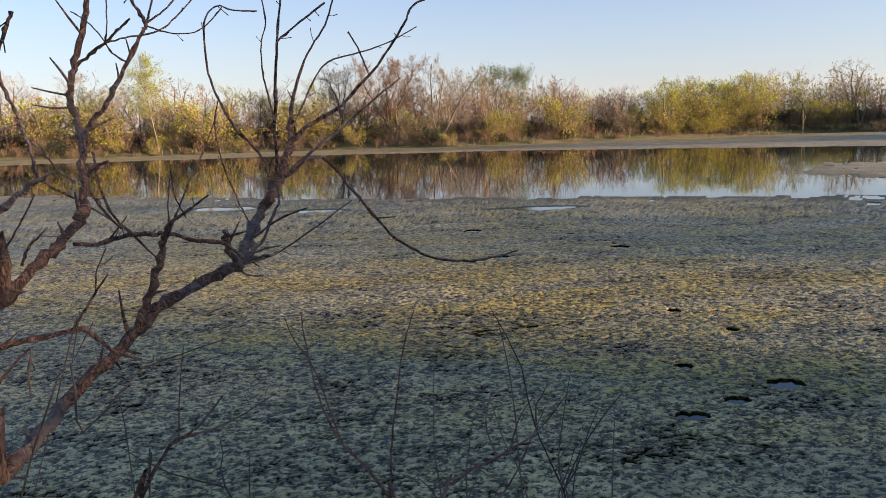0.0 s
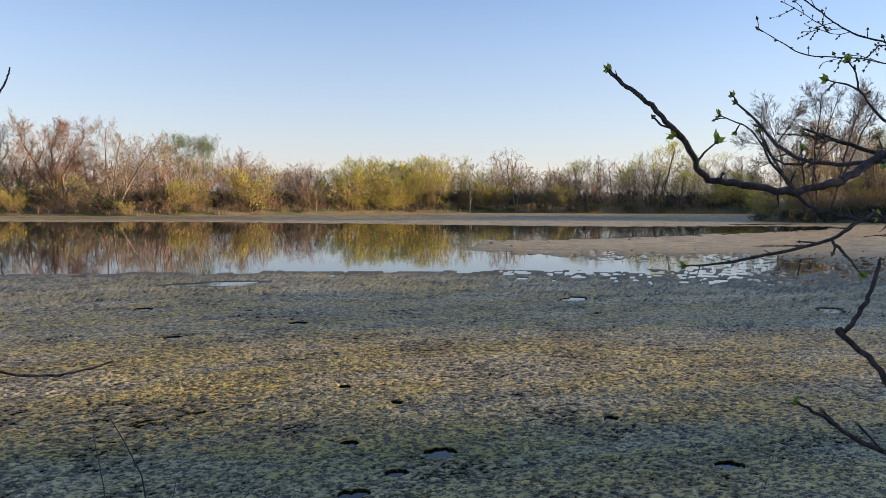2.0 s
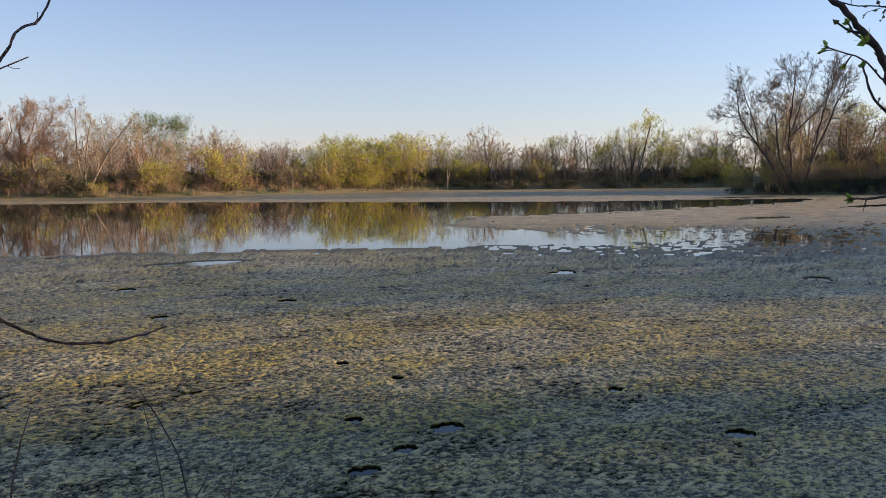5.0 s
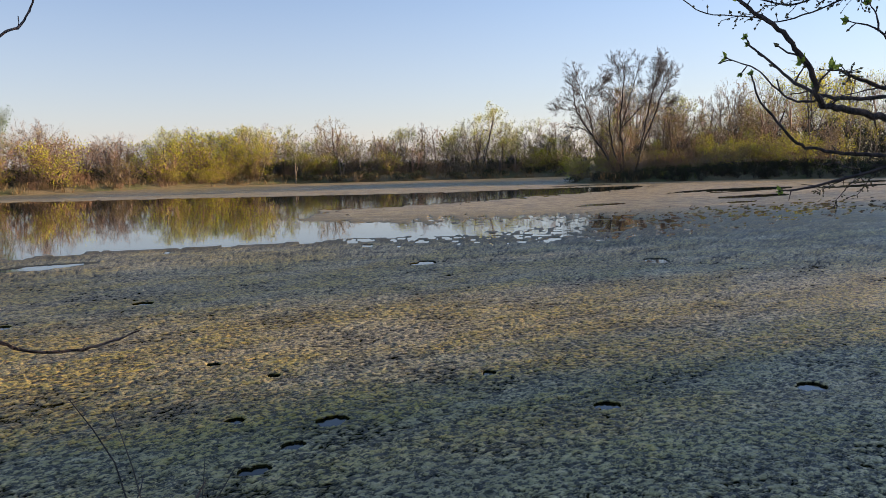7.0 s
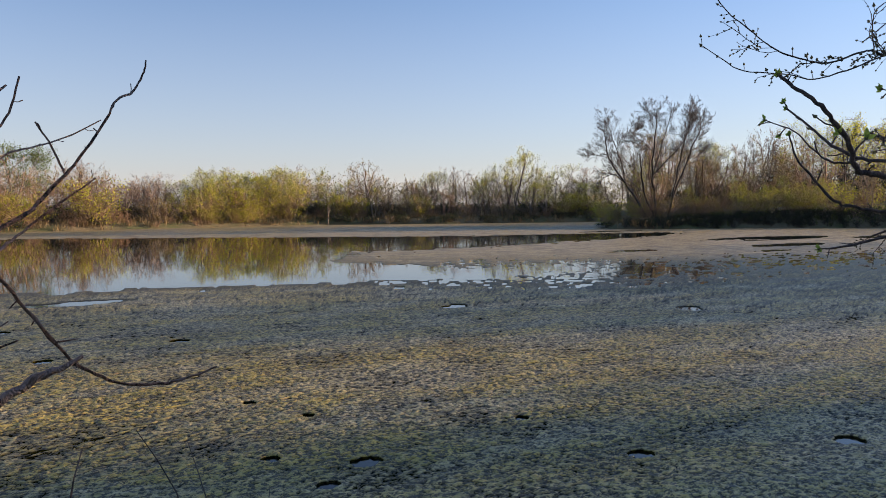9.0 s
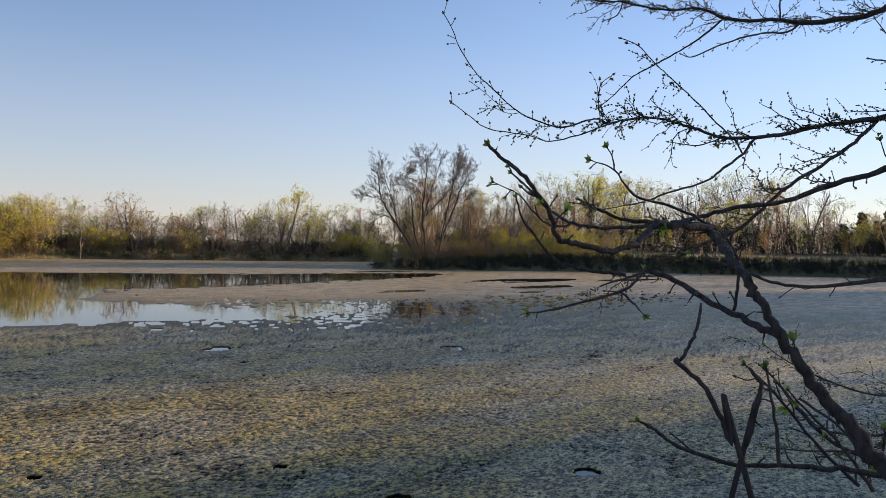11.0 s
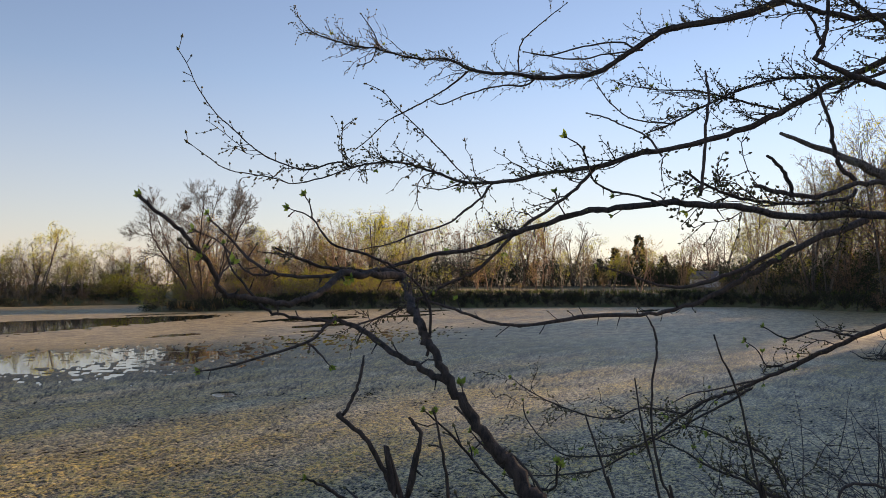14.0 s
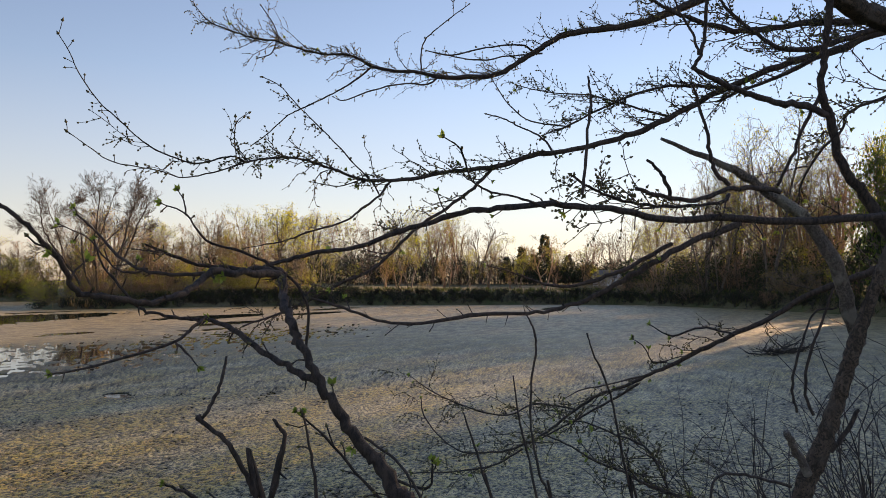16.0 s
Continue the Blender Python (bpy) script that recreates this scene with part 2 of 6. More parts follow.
class Wood:
    """Gathers tapered round stems and small leaf blades into one mesh."""

    def __init__(self):
        self.verts, self.faces = [], []

    def stem(self, points, radii, sides=3, cap=True, rough=0.0, ridge=0.0):
        pts = [Vector(p) for p in points]
        base = len(self.verts)
        side = None
        ridges = [random.gauss(0, ridge) for _ in range(sides)]
        for i, p in enumerate(pts):
            ridges = [0.8 * v + random.gauss(0, ridge * 0.6) for v in ridges] if ridge else ridges
            way = (pts[min(i + 1, len(pts) - 1)] - pts[max(i - 1, 0)]).normalized()
            if side is None:
                side = way.orthogonal().normalized()
            side = (side - way * side.dot(way))
            side = side.normalized() if side.length > 1e-6 else way.orthogonal().normalized()
            up = way.cross(side)
            for k in range(sides):
                a = 2 * math.pi * k / sides
                r = radii[i] * (1 + ridges[k] + rough * (random.random() - 0.5))
                self.verts.append(p + (side * math.cos(a) + up * math.sin(a)) * r)
        for i in range(len(pts) - 1):
            for k in range(sides):
                a, b = base + i * sides + k, base + i * sides + (k + 1) % sides
                self.faces.append((a, b, b + sides, a + sides))
        if cap:
            self.faces.append(tuple(base + (len(pts) - 1) * sides + k for k in range(sides)))

    def blade(self, p, way, length, width, turn=None):
        way = way.normalized()
        side = way.cross(turn if turn else Vector((random.uniform(-1, 1), random.uniform(-1, 1), random.uniform(-1, 1))))
        side = side.normalized() if side.length > 1e-5 else way.orthogonal()
        n = len(self.verts)
        self.verts += [p, p + way * length * 0.45 + side * width, p + way * length, p + way * length * 0.45 - side * width]
        self.faces.append((n, n + 1, n + 2, n + 3))

    def mesh(self, name, material, smooth=True):
        return mesh_of(name, [tuple(v) for v in self.verts], self.faces, material, smooth)


def wander(p, way, length, steps, twist, rise, rng):
    """A crooked line of points from p."""
    pts, p, way = [Vector(p)], Vector(p), Vector(way).normalized()
    for _ in range(steps):
        way = (way + Vector((rng.gauss(0, twist), rng.gauss(0, twist), rng.gauss(0, twist) + rise))).normalized()
        p = p + way * (length / steps)
        pts.append(p)
    return pts, way


# ---- noise on the plan ----
def lattice(ix, iy, seed):
    h = (ix.astype(np.int64) * 374761393 + iy.astype(np.int64) * 668265263 + seed * 982451653) & 0x7FFFFFFF
    h = ((h ^ (h >> 13)) * 1274126177) & 0x7FFFFFFF
    h = ((h ^ (h >> 16)) * 2246822519) & 0x7FFFFFFF
    return (h & 0xFFFFF) / float(0xFFFFF)


def value_noise(x, y, seed=0):
    ix, iy = np.floor(x), np.floor(y)
    fx, fy = x - ix, y - iy
    fx, fy = fx * fx * (3 - 2 * fx), fy * fy * (3 - 2 * fy)
    a, b = lattice(ix, iy, seed), lattice(ix + 1, iy, seed)
    c, d = lattice(ix, iy + 1, seed), lattice(ix + 1, iy + 1, seed)
    return (a * (1 - fx) + b * fx) * (1 - fy) + (c * (1 - fx) + d * fx) * fy


def fractal(x, y, octaves=4, seed=0):
    out, amp, total = 0 * x, 1.0, 0.0
    for k in range(octaves):
        out, total = out + amp * value_noise(x * 2 ** k, y * 2 ** k, seed + k), total + amp
        amp *= 0.5
    return out / total


def inside_distance(x, y, poly):
    """Signed distance to a closed outline: positive inside."""
    best, odd = np.full(x.shape, 1e18), np.zeros(x.shape, bool)
    for (ax, ay), (bx, by) in zip(poly, poly[1:] + poly[:1]):
        ex, ey = bx - ax, by - ay
        t = np.clip(((x - ax) * ex + (y - ay) * ey) / (ex * ex + ey * ey), 0, 1)
        best = np.minimum(best, (x - ax - t * ex) ** 2 + (y - ay - t * ey) ** 2)
        if ay != by:
            odd ^= ((ay > y) != (by > y)) & (x < ex * (y - ay) / (by - ay) + ax)
    return np.where(odd, 1, -1) * np.sqrt(best)


def polar(radii, angles):
    """A fan of rings round the origin; angles clockwise from +y, in degrees."""
    r, a = np.meshgrid(radii, np.radians(angles), indexing="ij")
    return r * np.sin(a), r * np.cos(a)


def sheet(name, x, y, z, material, closed=False):
    rows, cols = x.shape
    verts = np.stack([x, y, z], -1).reshape(-1, 3)
    i, j = np.meshgrid(np.arange(rows - 1), np.arange(cols if closed else cols - 1), indexing="ij")
    k = (j + 1) % cols
    faces = np.stack([i * cols + j, (i + 1) * cols + j, (i + 1) * cols + k, i * cols + k], -1).reshape(-1, 4)
    me = bpy.data.meshes.new(name)
    me.vertices.add(len(verts)), me.vertices.foreach_set("co", verts.ravel())
    me.loops.add(faces.size), me.loops.foreach_set("vertex_index", faces.ravel().astype(np.int32))
    me.polygons.add(len(faces)), me.polygons.foreach_set("loop_start", np.arange(0, faces.size, 4, dtype=np.int32))
    me.polygons.foreach_set("loop_total", np.full(len(faces), 4, np.int32))
    me.update(calc_edges=True)
    me.polygons.foreach_set("use_smooth", [True] * len(me.polygons))
    me.materials.append(material)
    return new(name, me)


# ---- the plan: shore and open water ----
SHORE = [(-30, -5), (-12, 0.2), (-4, 1.9), (0, 2.1), (2.2, 1.5), (3.6, -0.6), (6, -4), (12, -9), (20, -13), (30, -16), (50, -19), (75, -17),
         (88, -11), (100, -2), (109, 6), (104, 16), (95, 26.5), (84.5, 37.5), (73, 46.5), (64, 50), (56.5, 52.5), (55.3, 54.2), (60, 60), (72, 71), (80, 79),
         (68, 80.5), (53, 83.5), (40, 88), (22, 85), (10.6, 80.5), (0, 78.5), (-12, 80), (-28, 79), (-44, 77), (-62, 62), (-75, 40), (-70, 15), (-50, 0)]
OPEN = [(-66, 45), (-30, 36), (-18, 31.7), (-12.6, 29.2), (-3.3, 24.8), (0.3, 24.4), (5.5, 23.6), (9.2, 22.3), (14.5, 20.3), (17, 21), (15.5, 25),
        (13.5, 29.5), (17.8, 36), (22, 35.2), (32, 37.5), (39, 39), (47, 41), (53, 45), (45, 47), (33, 48.7), (25.8, 52.5), (10.3, 60.7), (-2.4, 64.5),
        (-13.7, 66), (-40, 64), (-66, 55)]
PUDDLES = [(2.9, 6.35, 0.34, 0.30), (2.35, 6.0, 0.25, 0.2), (1.9, 5.7, 0.30, 0.22), (2.74, 9.0, 0.22, 0.24), (5.0, 6.7, 0.2, 0.2), (9.75, 14.9, 0.75, 0.5), (3.2, 13.8, 0.4, 0.3), (13.9, 11.6, 0.7, 0.7),
           (5.15, 5.1, 0.32, 0.25), (7.2, 4.25, 0.42, 0.32), (10.8, 19.3, 0.5, 0.5), (21.8, 19.6, 1.6, 1.1), (1.0, 13.1, 0.35, 0.3), (0.6, 16.5, 0.5, 0.35), (2.6, 20.5, 1.6, 0.6),
           (3.1, 8.1, 0.15, 0.2), (2.2, 6.9, 0.2, 0.2), (49, 33, 9, 2.6), (42, 27, 5, 1.4), (30, 28, 2.4, 0.9), (36, 24, 2.0, 0.6), (-3.5, 21.5, 1.4, 0.5), (-6.5, 23, 2.0, 0.5), (60, 30, 7, 1.5), (52, 50, 7, 1.0), (72, 34, 9, 1.6), (86, 14, 8, 1.2)]


def bank_height(x, y):
    """How high the bank's crest stands over the pond."""
    az = np.degrees(np.arctan2(x, y))
    far = np.interp(az, [-60, 0, 40, 48, 60, 100, 125, 150], [0.8, 0.75, 0.8, 0.95, 1.75, 1.9, 1.3, 0.75])
    return 0.72 + (far - 0.72) * np.clip((np.hypot(x, y) - 15) / 30, 0, 1)


def ground_height(x, y):
    d = -inside_distance(x, y, SHORE)
    d = d + 0.8 * (fractal(x * 0.5 + 31, y * 0.5 + 11, 3, 5) - 0.5)
    top = bank_height(x, y) + 0.5 * (fractal(x * 0.15 + 9, y * 0.15 + 5, 3, 9) - 0.5)
    # the field past the pond's end climbs slowly
    az = np.degrees(np.arctan2(x, y))
    top = top + np.interp(az, [30, 42, 60, 95, 110], [0, 0.9, 1, 1, 0]) * 0.021 * np.clip(d - 6, 0, 110) * (np.hypot(x, y) > 60)
    z = np.where(d < 0, np.maximum(-0.9, d * 0.5), top * (1 - np.exp(-np.maximum(d, 0) / 1.3)))
    return z + np.where(d > 0, 0.06 * (fractal(x * 2.2, y * 2.2, 3, 3) - 0.5), 0)


def ground_at(x, y):
    return float(ground_height(np.array([x], float), np.array([y], float))[0])


radii = np.concatenate([[0.02], np.arange(0.2, 6, 0.12), np.geomspace(6, 130, 130), np.geomspace(135, 2500, 40)])
gx, gy = polar(radii, np.arange(0, 360, 1.0))
ground = sheet("ground", gx, gy, ground_height(gx, gy), GROUND, closed=True)
tagged(ground, "grassy pond bank and field of straw and spring grass", "ground", kind="structure")

wx, wy = np.meshgrid(np.linspace(-80, 110, 40), np.linspace(-24, 96, 30), indexing="ij")
water = sheet("water", wx, wy, 0 * wx, WATER)
tagged(water, "still dark pond water mirroring trees and sky", "water", kind="structure")


def cells(x, y, seed=0):
    """Plump uneven lumps that meet in sharp creases: 0 in the crease."""
    ix, iy = np.floor(x), np.floor(y)
    best, second, own = np.full(x.shape, 9.0), np.full(x.shape, 9.0), 0 * x
    for dx in (-1, 0, 1):
        for dy in (-1, 0, 1):
            cx, cy = ix + dx, iy + dy
            px, py = cx + lattice(cx, cy, seed), cy + lattice(cx, cy, seed + 7)
            d = np.hypot(x - px, y - py)
            nearer = d < best
            second = np.where(nearer, best, np.minimum(second, d))
            own = np.where(nearer, lattice(cx, cy, seed + 13), own)
            best = np.where(nearer, d, best)
    edge = np.clip((second - best) * 2.6, 0, 1)
    return edge * (2 - edge) * (0.62 + 0.38 * own)


def algae_height(x, y):
    warp = 1.6 * (fractal(x * 0.35, y * 0.35, 4, 21) - 0.5) + 0.5 * (fractal(x * 2.0, y * 2.0, 3, 27) - 0.5)
    open_water = inside_distance(x, y, OPEN) + warp
    thick = np.clip(0.25 - open_water / 2.5, 0.15, 1)
    wx, wy = x + 0.16 * fractal(x * 8, y * 8, 3, 61), y + 0.16 * fractal(x * 7, y * 7, 3, 63)
    matted = np.clip((fractal(x * 15, y * 19, 3, 81) - 0.36) * 3.4, 0, 1)
    lumps = thick * (0.45 * cells(wx * 13, wy * 17, 2) + 0.25 * cells(wx * 26, wy * 34, 4) + 0.42 * matted)
    rolls = fractal(x * 1.1, y * 2.4, 4, 12)
    lumps = lumps * np.interp(np.hypot(x, y), [16, 34], [1.0, 0.5])
    z = 0.004 + 0.021 * lumps * (0.7 + 0.6 * rolls) + 0.008 * thick * (rolls - 0.35)
    # thin spots and holes
    thin = fractal(x * 0.8 + 5, y * 2.2, 4, 33)
    near_edge = np.clip(1 + open_water / 5.5, 0, 1)
    z -= 0.26 * np.clip(thin - (0.99 - 0.44 * near_edge ** 2), 0, 1) / 0.2
    z -= 0.10 * np.clip(fractal(x * 2.6, y * 5.0, 3, 71) - (1.06 - 0.38 * near_edge), 0, 1) / 0.2
    speckle = np.exp(-(((x - 18.3) / 5.6) ** 2 + ((y - 21.8) / 5.2) ** 2)) + 0.55 * np.exp(-(((x - 33) / 13) ** 2 + ((y - 19) / 5) ** 2))
    z *= 1 - 0.65 * np.clip(speckle, 0, 1)
    z -= 0.16 * np.clip(speckle * 0.36 + 0.95 * fractal(x * 2.6 + 0.4 * y, y * 6.5, 3, 41) - 0.74 - 0.2 * (1 - np.clip(speckle * 3, 0, 1)), 0, 1) / 0.2
    for px, py, a, b in PUDDLES:
        a, b = (0.52 * a, 0.52 * b) if a < 1 else (a, b)
        hole = 0.4 - ((x - px) / a) ** 2 - ((y - py) / b) ** 2
        rag = 2.0 * (fractal(x * 2.4 / a, y * 2.4 / b, 4, 55) - 0.5)
        z -= (0.4 if a < 1 else 0.13) * np.clip(0.55 * hole + 0.5 * rag + 0.25, 0, 0.9) * np.clip(2 * hole + 1.0, 0, 1)
    return z + 0.004 - 0.12 * np.clip((open_water + 0.05) / 0.5, 0, 1.5)


reach = np.concatenate([np.geomspace(2.6, 4.5, 60), np.geomspace(4.5, 13, 410)[1:], np.geomspace(13, 18, 70)[1:], np.geomspace(18, 112, 110)[1:]])
ax, ay = polar(reach, np.linspace(-34, 104, 1300))
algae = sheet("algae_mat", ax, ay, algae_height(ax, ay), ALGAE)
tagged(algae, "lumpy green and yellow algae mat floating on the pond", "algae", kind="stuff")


# ---- trees ----
def bare_crown(rng, height, stems, spread, twigs, levels=3, thick=0.02, upright=0.10, droop=0.0, first=0.25, reach=0.5):
    """Stems and limbs in one Wood, fine twigs in another, and the twigs' tips."""
    limbs, fine, tips = Wood(), Wood(), []

    def grow(p, way, length, radius, level):
        steps = (5, 4 if levels > 2 else 2, 2, 1)[level]
        if level == levels:
            steps = 1
        pts, end = wander(p, way, length, steps, 0.10 + 0.05 * level, upright if level else 0.04, rng)
        tip = max(0.014, radius * 0.35)
        rad = [radius + (tip - radius) * i / steps for i in range(steps + 1)]
        if level < levels:
            (limbs if level < 2 else fine).stem(pts, rad, 5 if level == 0 else 3, False)
        else:
            fine.blade(pts[0], pts[1] - pts[0], length, 0.017)
        if level == levels:
            tips.append((pts[-1].lerp(pts[-2], rng.random() * 0.6), end))
            return
        count = max(2, round(twigs[level] / (stems ** 0.75 if level == 0 else 1) * rng.uniform(0.85, 1.2)))
        for k in range(count):
            f = first + (1 - first) * (k + rng.random()) / count if level == 0 else 0.2 + 0.8 * (k + rng.random()) / count
            i = min(int(f * steps), steps - 1)
            q = pts[i].lerp(pts[i + 1], f * steps - i)
            axis = (pts[i + 1] - pts[i]).normalized()
            out = axis.orthogonal().normalized()
            out.rotate(Matrix.Rotation(rng.uniform(0, 2 * math.pi), 3, axis))
            angle = rng.uniform(0.6, 1.2)
            child = axis * math.cos(angle) + out * math.sin(angle) + Vector((0, 0, -droop))
            if level == 0:
                size = reach * length * (0.35 + 0.75 * math.sin(math.pi * min(1.0, 0.22 + 0.74 * (f - first) / (1 - first)))) * rng.uniform(0.7, 1.2)
            else:
                size = 0.52 * length * (1.15 - 0.6 * f) * rng.uniform(0.7, 1.2)
            grow(q, child, size, max(0.020, radius * (1 - 0.6 * f) * 0.5), level + 1)
        if level:
            tips.append((pts[-1].copy(), end))

    for s in range(stems):
        a = 2 * math.pi * (s + rng.random() * 0.6) / stems
        lean = spread * rng.uniform(0.5, 1.1) if stems > 1 else spread * 0.25
        way = Vector((math.cos(a) * lean, math.sin(a) * lean, 1))
        h = height * rng.uniform(0.8, 1.0)
        grow(Vector((math.cos(a), math.sin(a), 0)) * 0.12 * (stems > 1) + Vector((0, 0, -0.15)), way, h, thick * h * rng.uniform(0.8, 1.1), 0)
    top = max(v.z for v in limbs.verts + fine.verts)
    for v in limbs.verts + fine.verts + [p for p, _ in tips[::1]]:
        v *= height / top
    return limbs, fine, tips


def drawn_crown(rng, limbs, scale, reach, thick, upright=0.16, turn=0.5):
    """A tree whose main limbs are given as (sideways, up) lines in tenths of a metre; twigs grow from them."""
    wood, fine, tips = Wood(), Wood(), []
    depth = {}

    def grow(p, way, length, radius, level):
        steps = 4 - level
        pts, end = wander(p, way, length, steps, 0.10, upright, rng)
        (wood if level == 1 else fine).stem(pts, [max(0.009, radius * (1 - 0.75 * i / steps)) for i in range(steps + 1)], 3, False)
        tips.append((pts[-1], end))
        if level == 3:
            return
        for k in range(round((4.2 if level == 1 else 3.8) * max(length, 0.8))):
            f = rng.uniform(0.15, 1.0)
            i = min(int(f * steps), steps - 1)
            q = pts[i].lerp(pts[i + 1], f * steps - i)
            side = (pts[i + 1] - pts[i]).normalized()
            out = side.orthogonal().normalized()
            out.rotate(Matrix.Rotation(rng.uniform(0, 2 * math.pi), 3, side))
            grow(q, side * 0.8 + out * 0.6, length * rng.uniform(0.4, 0.65) * (1.2 - 0.5 * f), max(0.012, radius * 0.5), level + 1)

    for line in limbs:
        first = line[0]
        v = depth.get(first, 0.0)
        lean = rng.uniform(-turn, turn)
        pts = []
        for k, (a, b) in enumerate(line):
            if k:
                v += lean * (abs(a - line[k - 1][0]) + abs(b - line[k - 1][1])) * 0.7
            depth.setdefault((a, b), v)
            pts.append(Vector((a * 0.1 * scale, v * 0.1 * scale, b * 0.1 * scale)))
        fine_line = []
        for a, b in zip(pts, pts[1:]):
            for k in range(3):
                fine_line.append(a.lerp(b, k / 3) + Vector((rng.gauss(0, 0.05), rng.gauss(0, 0.05), rng.gauss(0, 0.05))) * (k > 0))
        fine_line.append(pts[-1])
        low = max(0.35, 1 - first[1] / 140)
        r0 = thick * low * low
        n = len(fine_line)
        rad = [max(0.02, r0 * (1 - 0.8 * k / n)) for k in range(n)]
        wood.stem(fine_line, rad, 6, False, 0.1)
        for k in range(2, n):
            if fine_line[k].z < 2.2:
                continue
            way = (fine_line[k] - fine_line[k - 1]).normalized()
            for _ in range(3):
                out = way.orthogonal().normalized()
                out.rotate(Matrix.Rotation(rng.uniform(0, 2 * math.pi), 3, way))
                grow(fine_line[k], way * 0.75 + out * rng.uniform(0.4, 0.8), reach * rng.uniform(0.5, 1.0) * (0.75 + 0.25 * (k < n - 2)), max(0.014, rad[k] * 0.24), 1)
    return wood, fine, tips


def leaves(tips, rng, per_tip, size, scatter):
    w = Wood()
    for p, way in tips:
        for _ in range(per_tip if isinstance(per_tip, int) else (1 if rng.random() < per_tip else 0)):
            q = p + Vector((rng.gauss(0, scatter), rng.gauss(0, scatter), rng.gauss(0, scatter)))
            d = (way + Vector((rng.gauss(0, 0.7), rng.gauss(0, 0.7), rng.gauss(0, 0.7))))
            w.blade(q, d, size * rng.uniform(0.6, 1.3), size * rng.uniform(0.25, 0.45))
    return w


def make_tree(name, seed, wood, leaf=None, per_tip=1, size=0.2, scatter=0.25, **shape):
    rng = random.Random(seed)
    limbs, fine, tips = bare_crown(rng, **shape)
    thing = new(name)
    piece("trunk", limbs.mesh("trunk", wood), thing)
    tagged(piece("twigwork", fine.mesh("twigwork", wood), thing), kind="stuff")
    if leaf:
        tagged(piece("crown", leaves(tips, rng, per_tip, size, scatter).mesh("crown", leaf, False), thing), kind="stuff")
    return thing


def make_drawn(name, seed, wood_mat, leaf, per_tip, size, *args):
    rng = random.Random(seed)
    wood, fine, tips = drawn_crown(rng, *args)
    thing = new(name)
    piece("trunk", wood.mesh("trunk", wood_mat), thing)
    tagged(piece("twigwork", fine.mesh("twigwork", wood_mat), thing), kind="stuff")
    if leaf:
        tagged(piece("crown", leaves(tips, rng, per_tip, size, 0.12).mesh("crown", leaf, False), thing), kind="stuff")
    return thing


def make_conifer(name, seed, height, width):
    rng = random.Random(seed)
    limbs, needles = Wood(), Wood()
    limbs.stem([(0, 0, -0.1), (0, 0, height * 0.5), (0, 0, height)], [height * 0.02, height * 0.012, 0.01], 5)
    z = 0.15 * height * rng.uniform(0.5, 1)
    while z < height * 0.97:
        reach = width * (1 - z / height) ** 0.8 * rng.uniform(0.75, 1.15) + 0.1
        for k in range(7):
            a = rng.uniform(0, 2 * math.pi)
            tip = Vector((math.cos(a) * reach, math.sin(a) * reach, z + reach * rng.uniform(-0.15, 0.35)))
            limbs.stem([(0, 0, z), tip], [0.02, 0.008], 3, False)
            for m in range(14):
                f = rng.uniform(0.25, 1.05)
                q = Vector((0, 0, z)).lerp(tip, f) + Vector((rng.gauss(0, 0.1), rng.gauss(0, 0.1), rng.gauss(0, 0.08)))
                needles.blade(q, Vector((math.cos(a), math.sin(a), rng.uniform(-0.4, 0.7))), 0.42, 0.13)
        z += 0.035 * height
    thing = new(name)
    piece("trunk", limbs.mesh("trunk", BARK_DARK), thing)
    piece("crown", needles.mesh("crown", LEAF_DARK, False), thing)
    return thing


BARE = dict(twigs=(13, 6, 5), levels=3, thick=0.022, upright=0.10)
LEAFY = dict(twigs=(12, 6, 5), levels=3, thick=0.014, upright=0.10, first=0.33, reach=0.42)
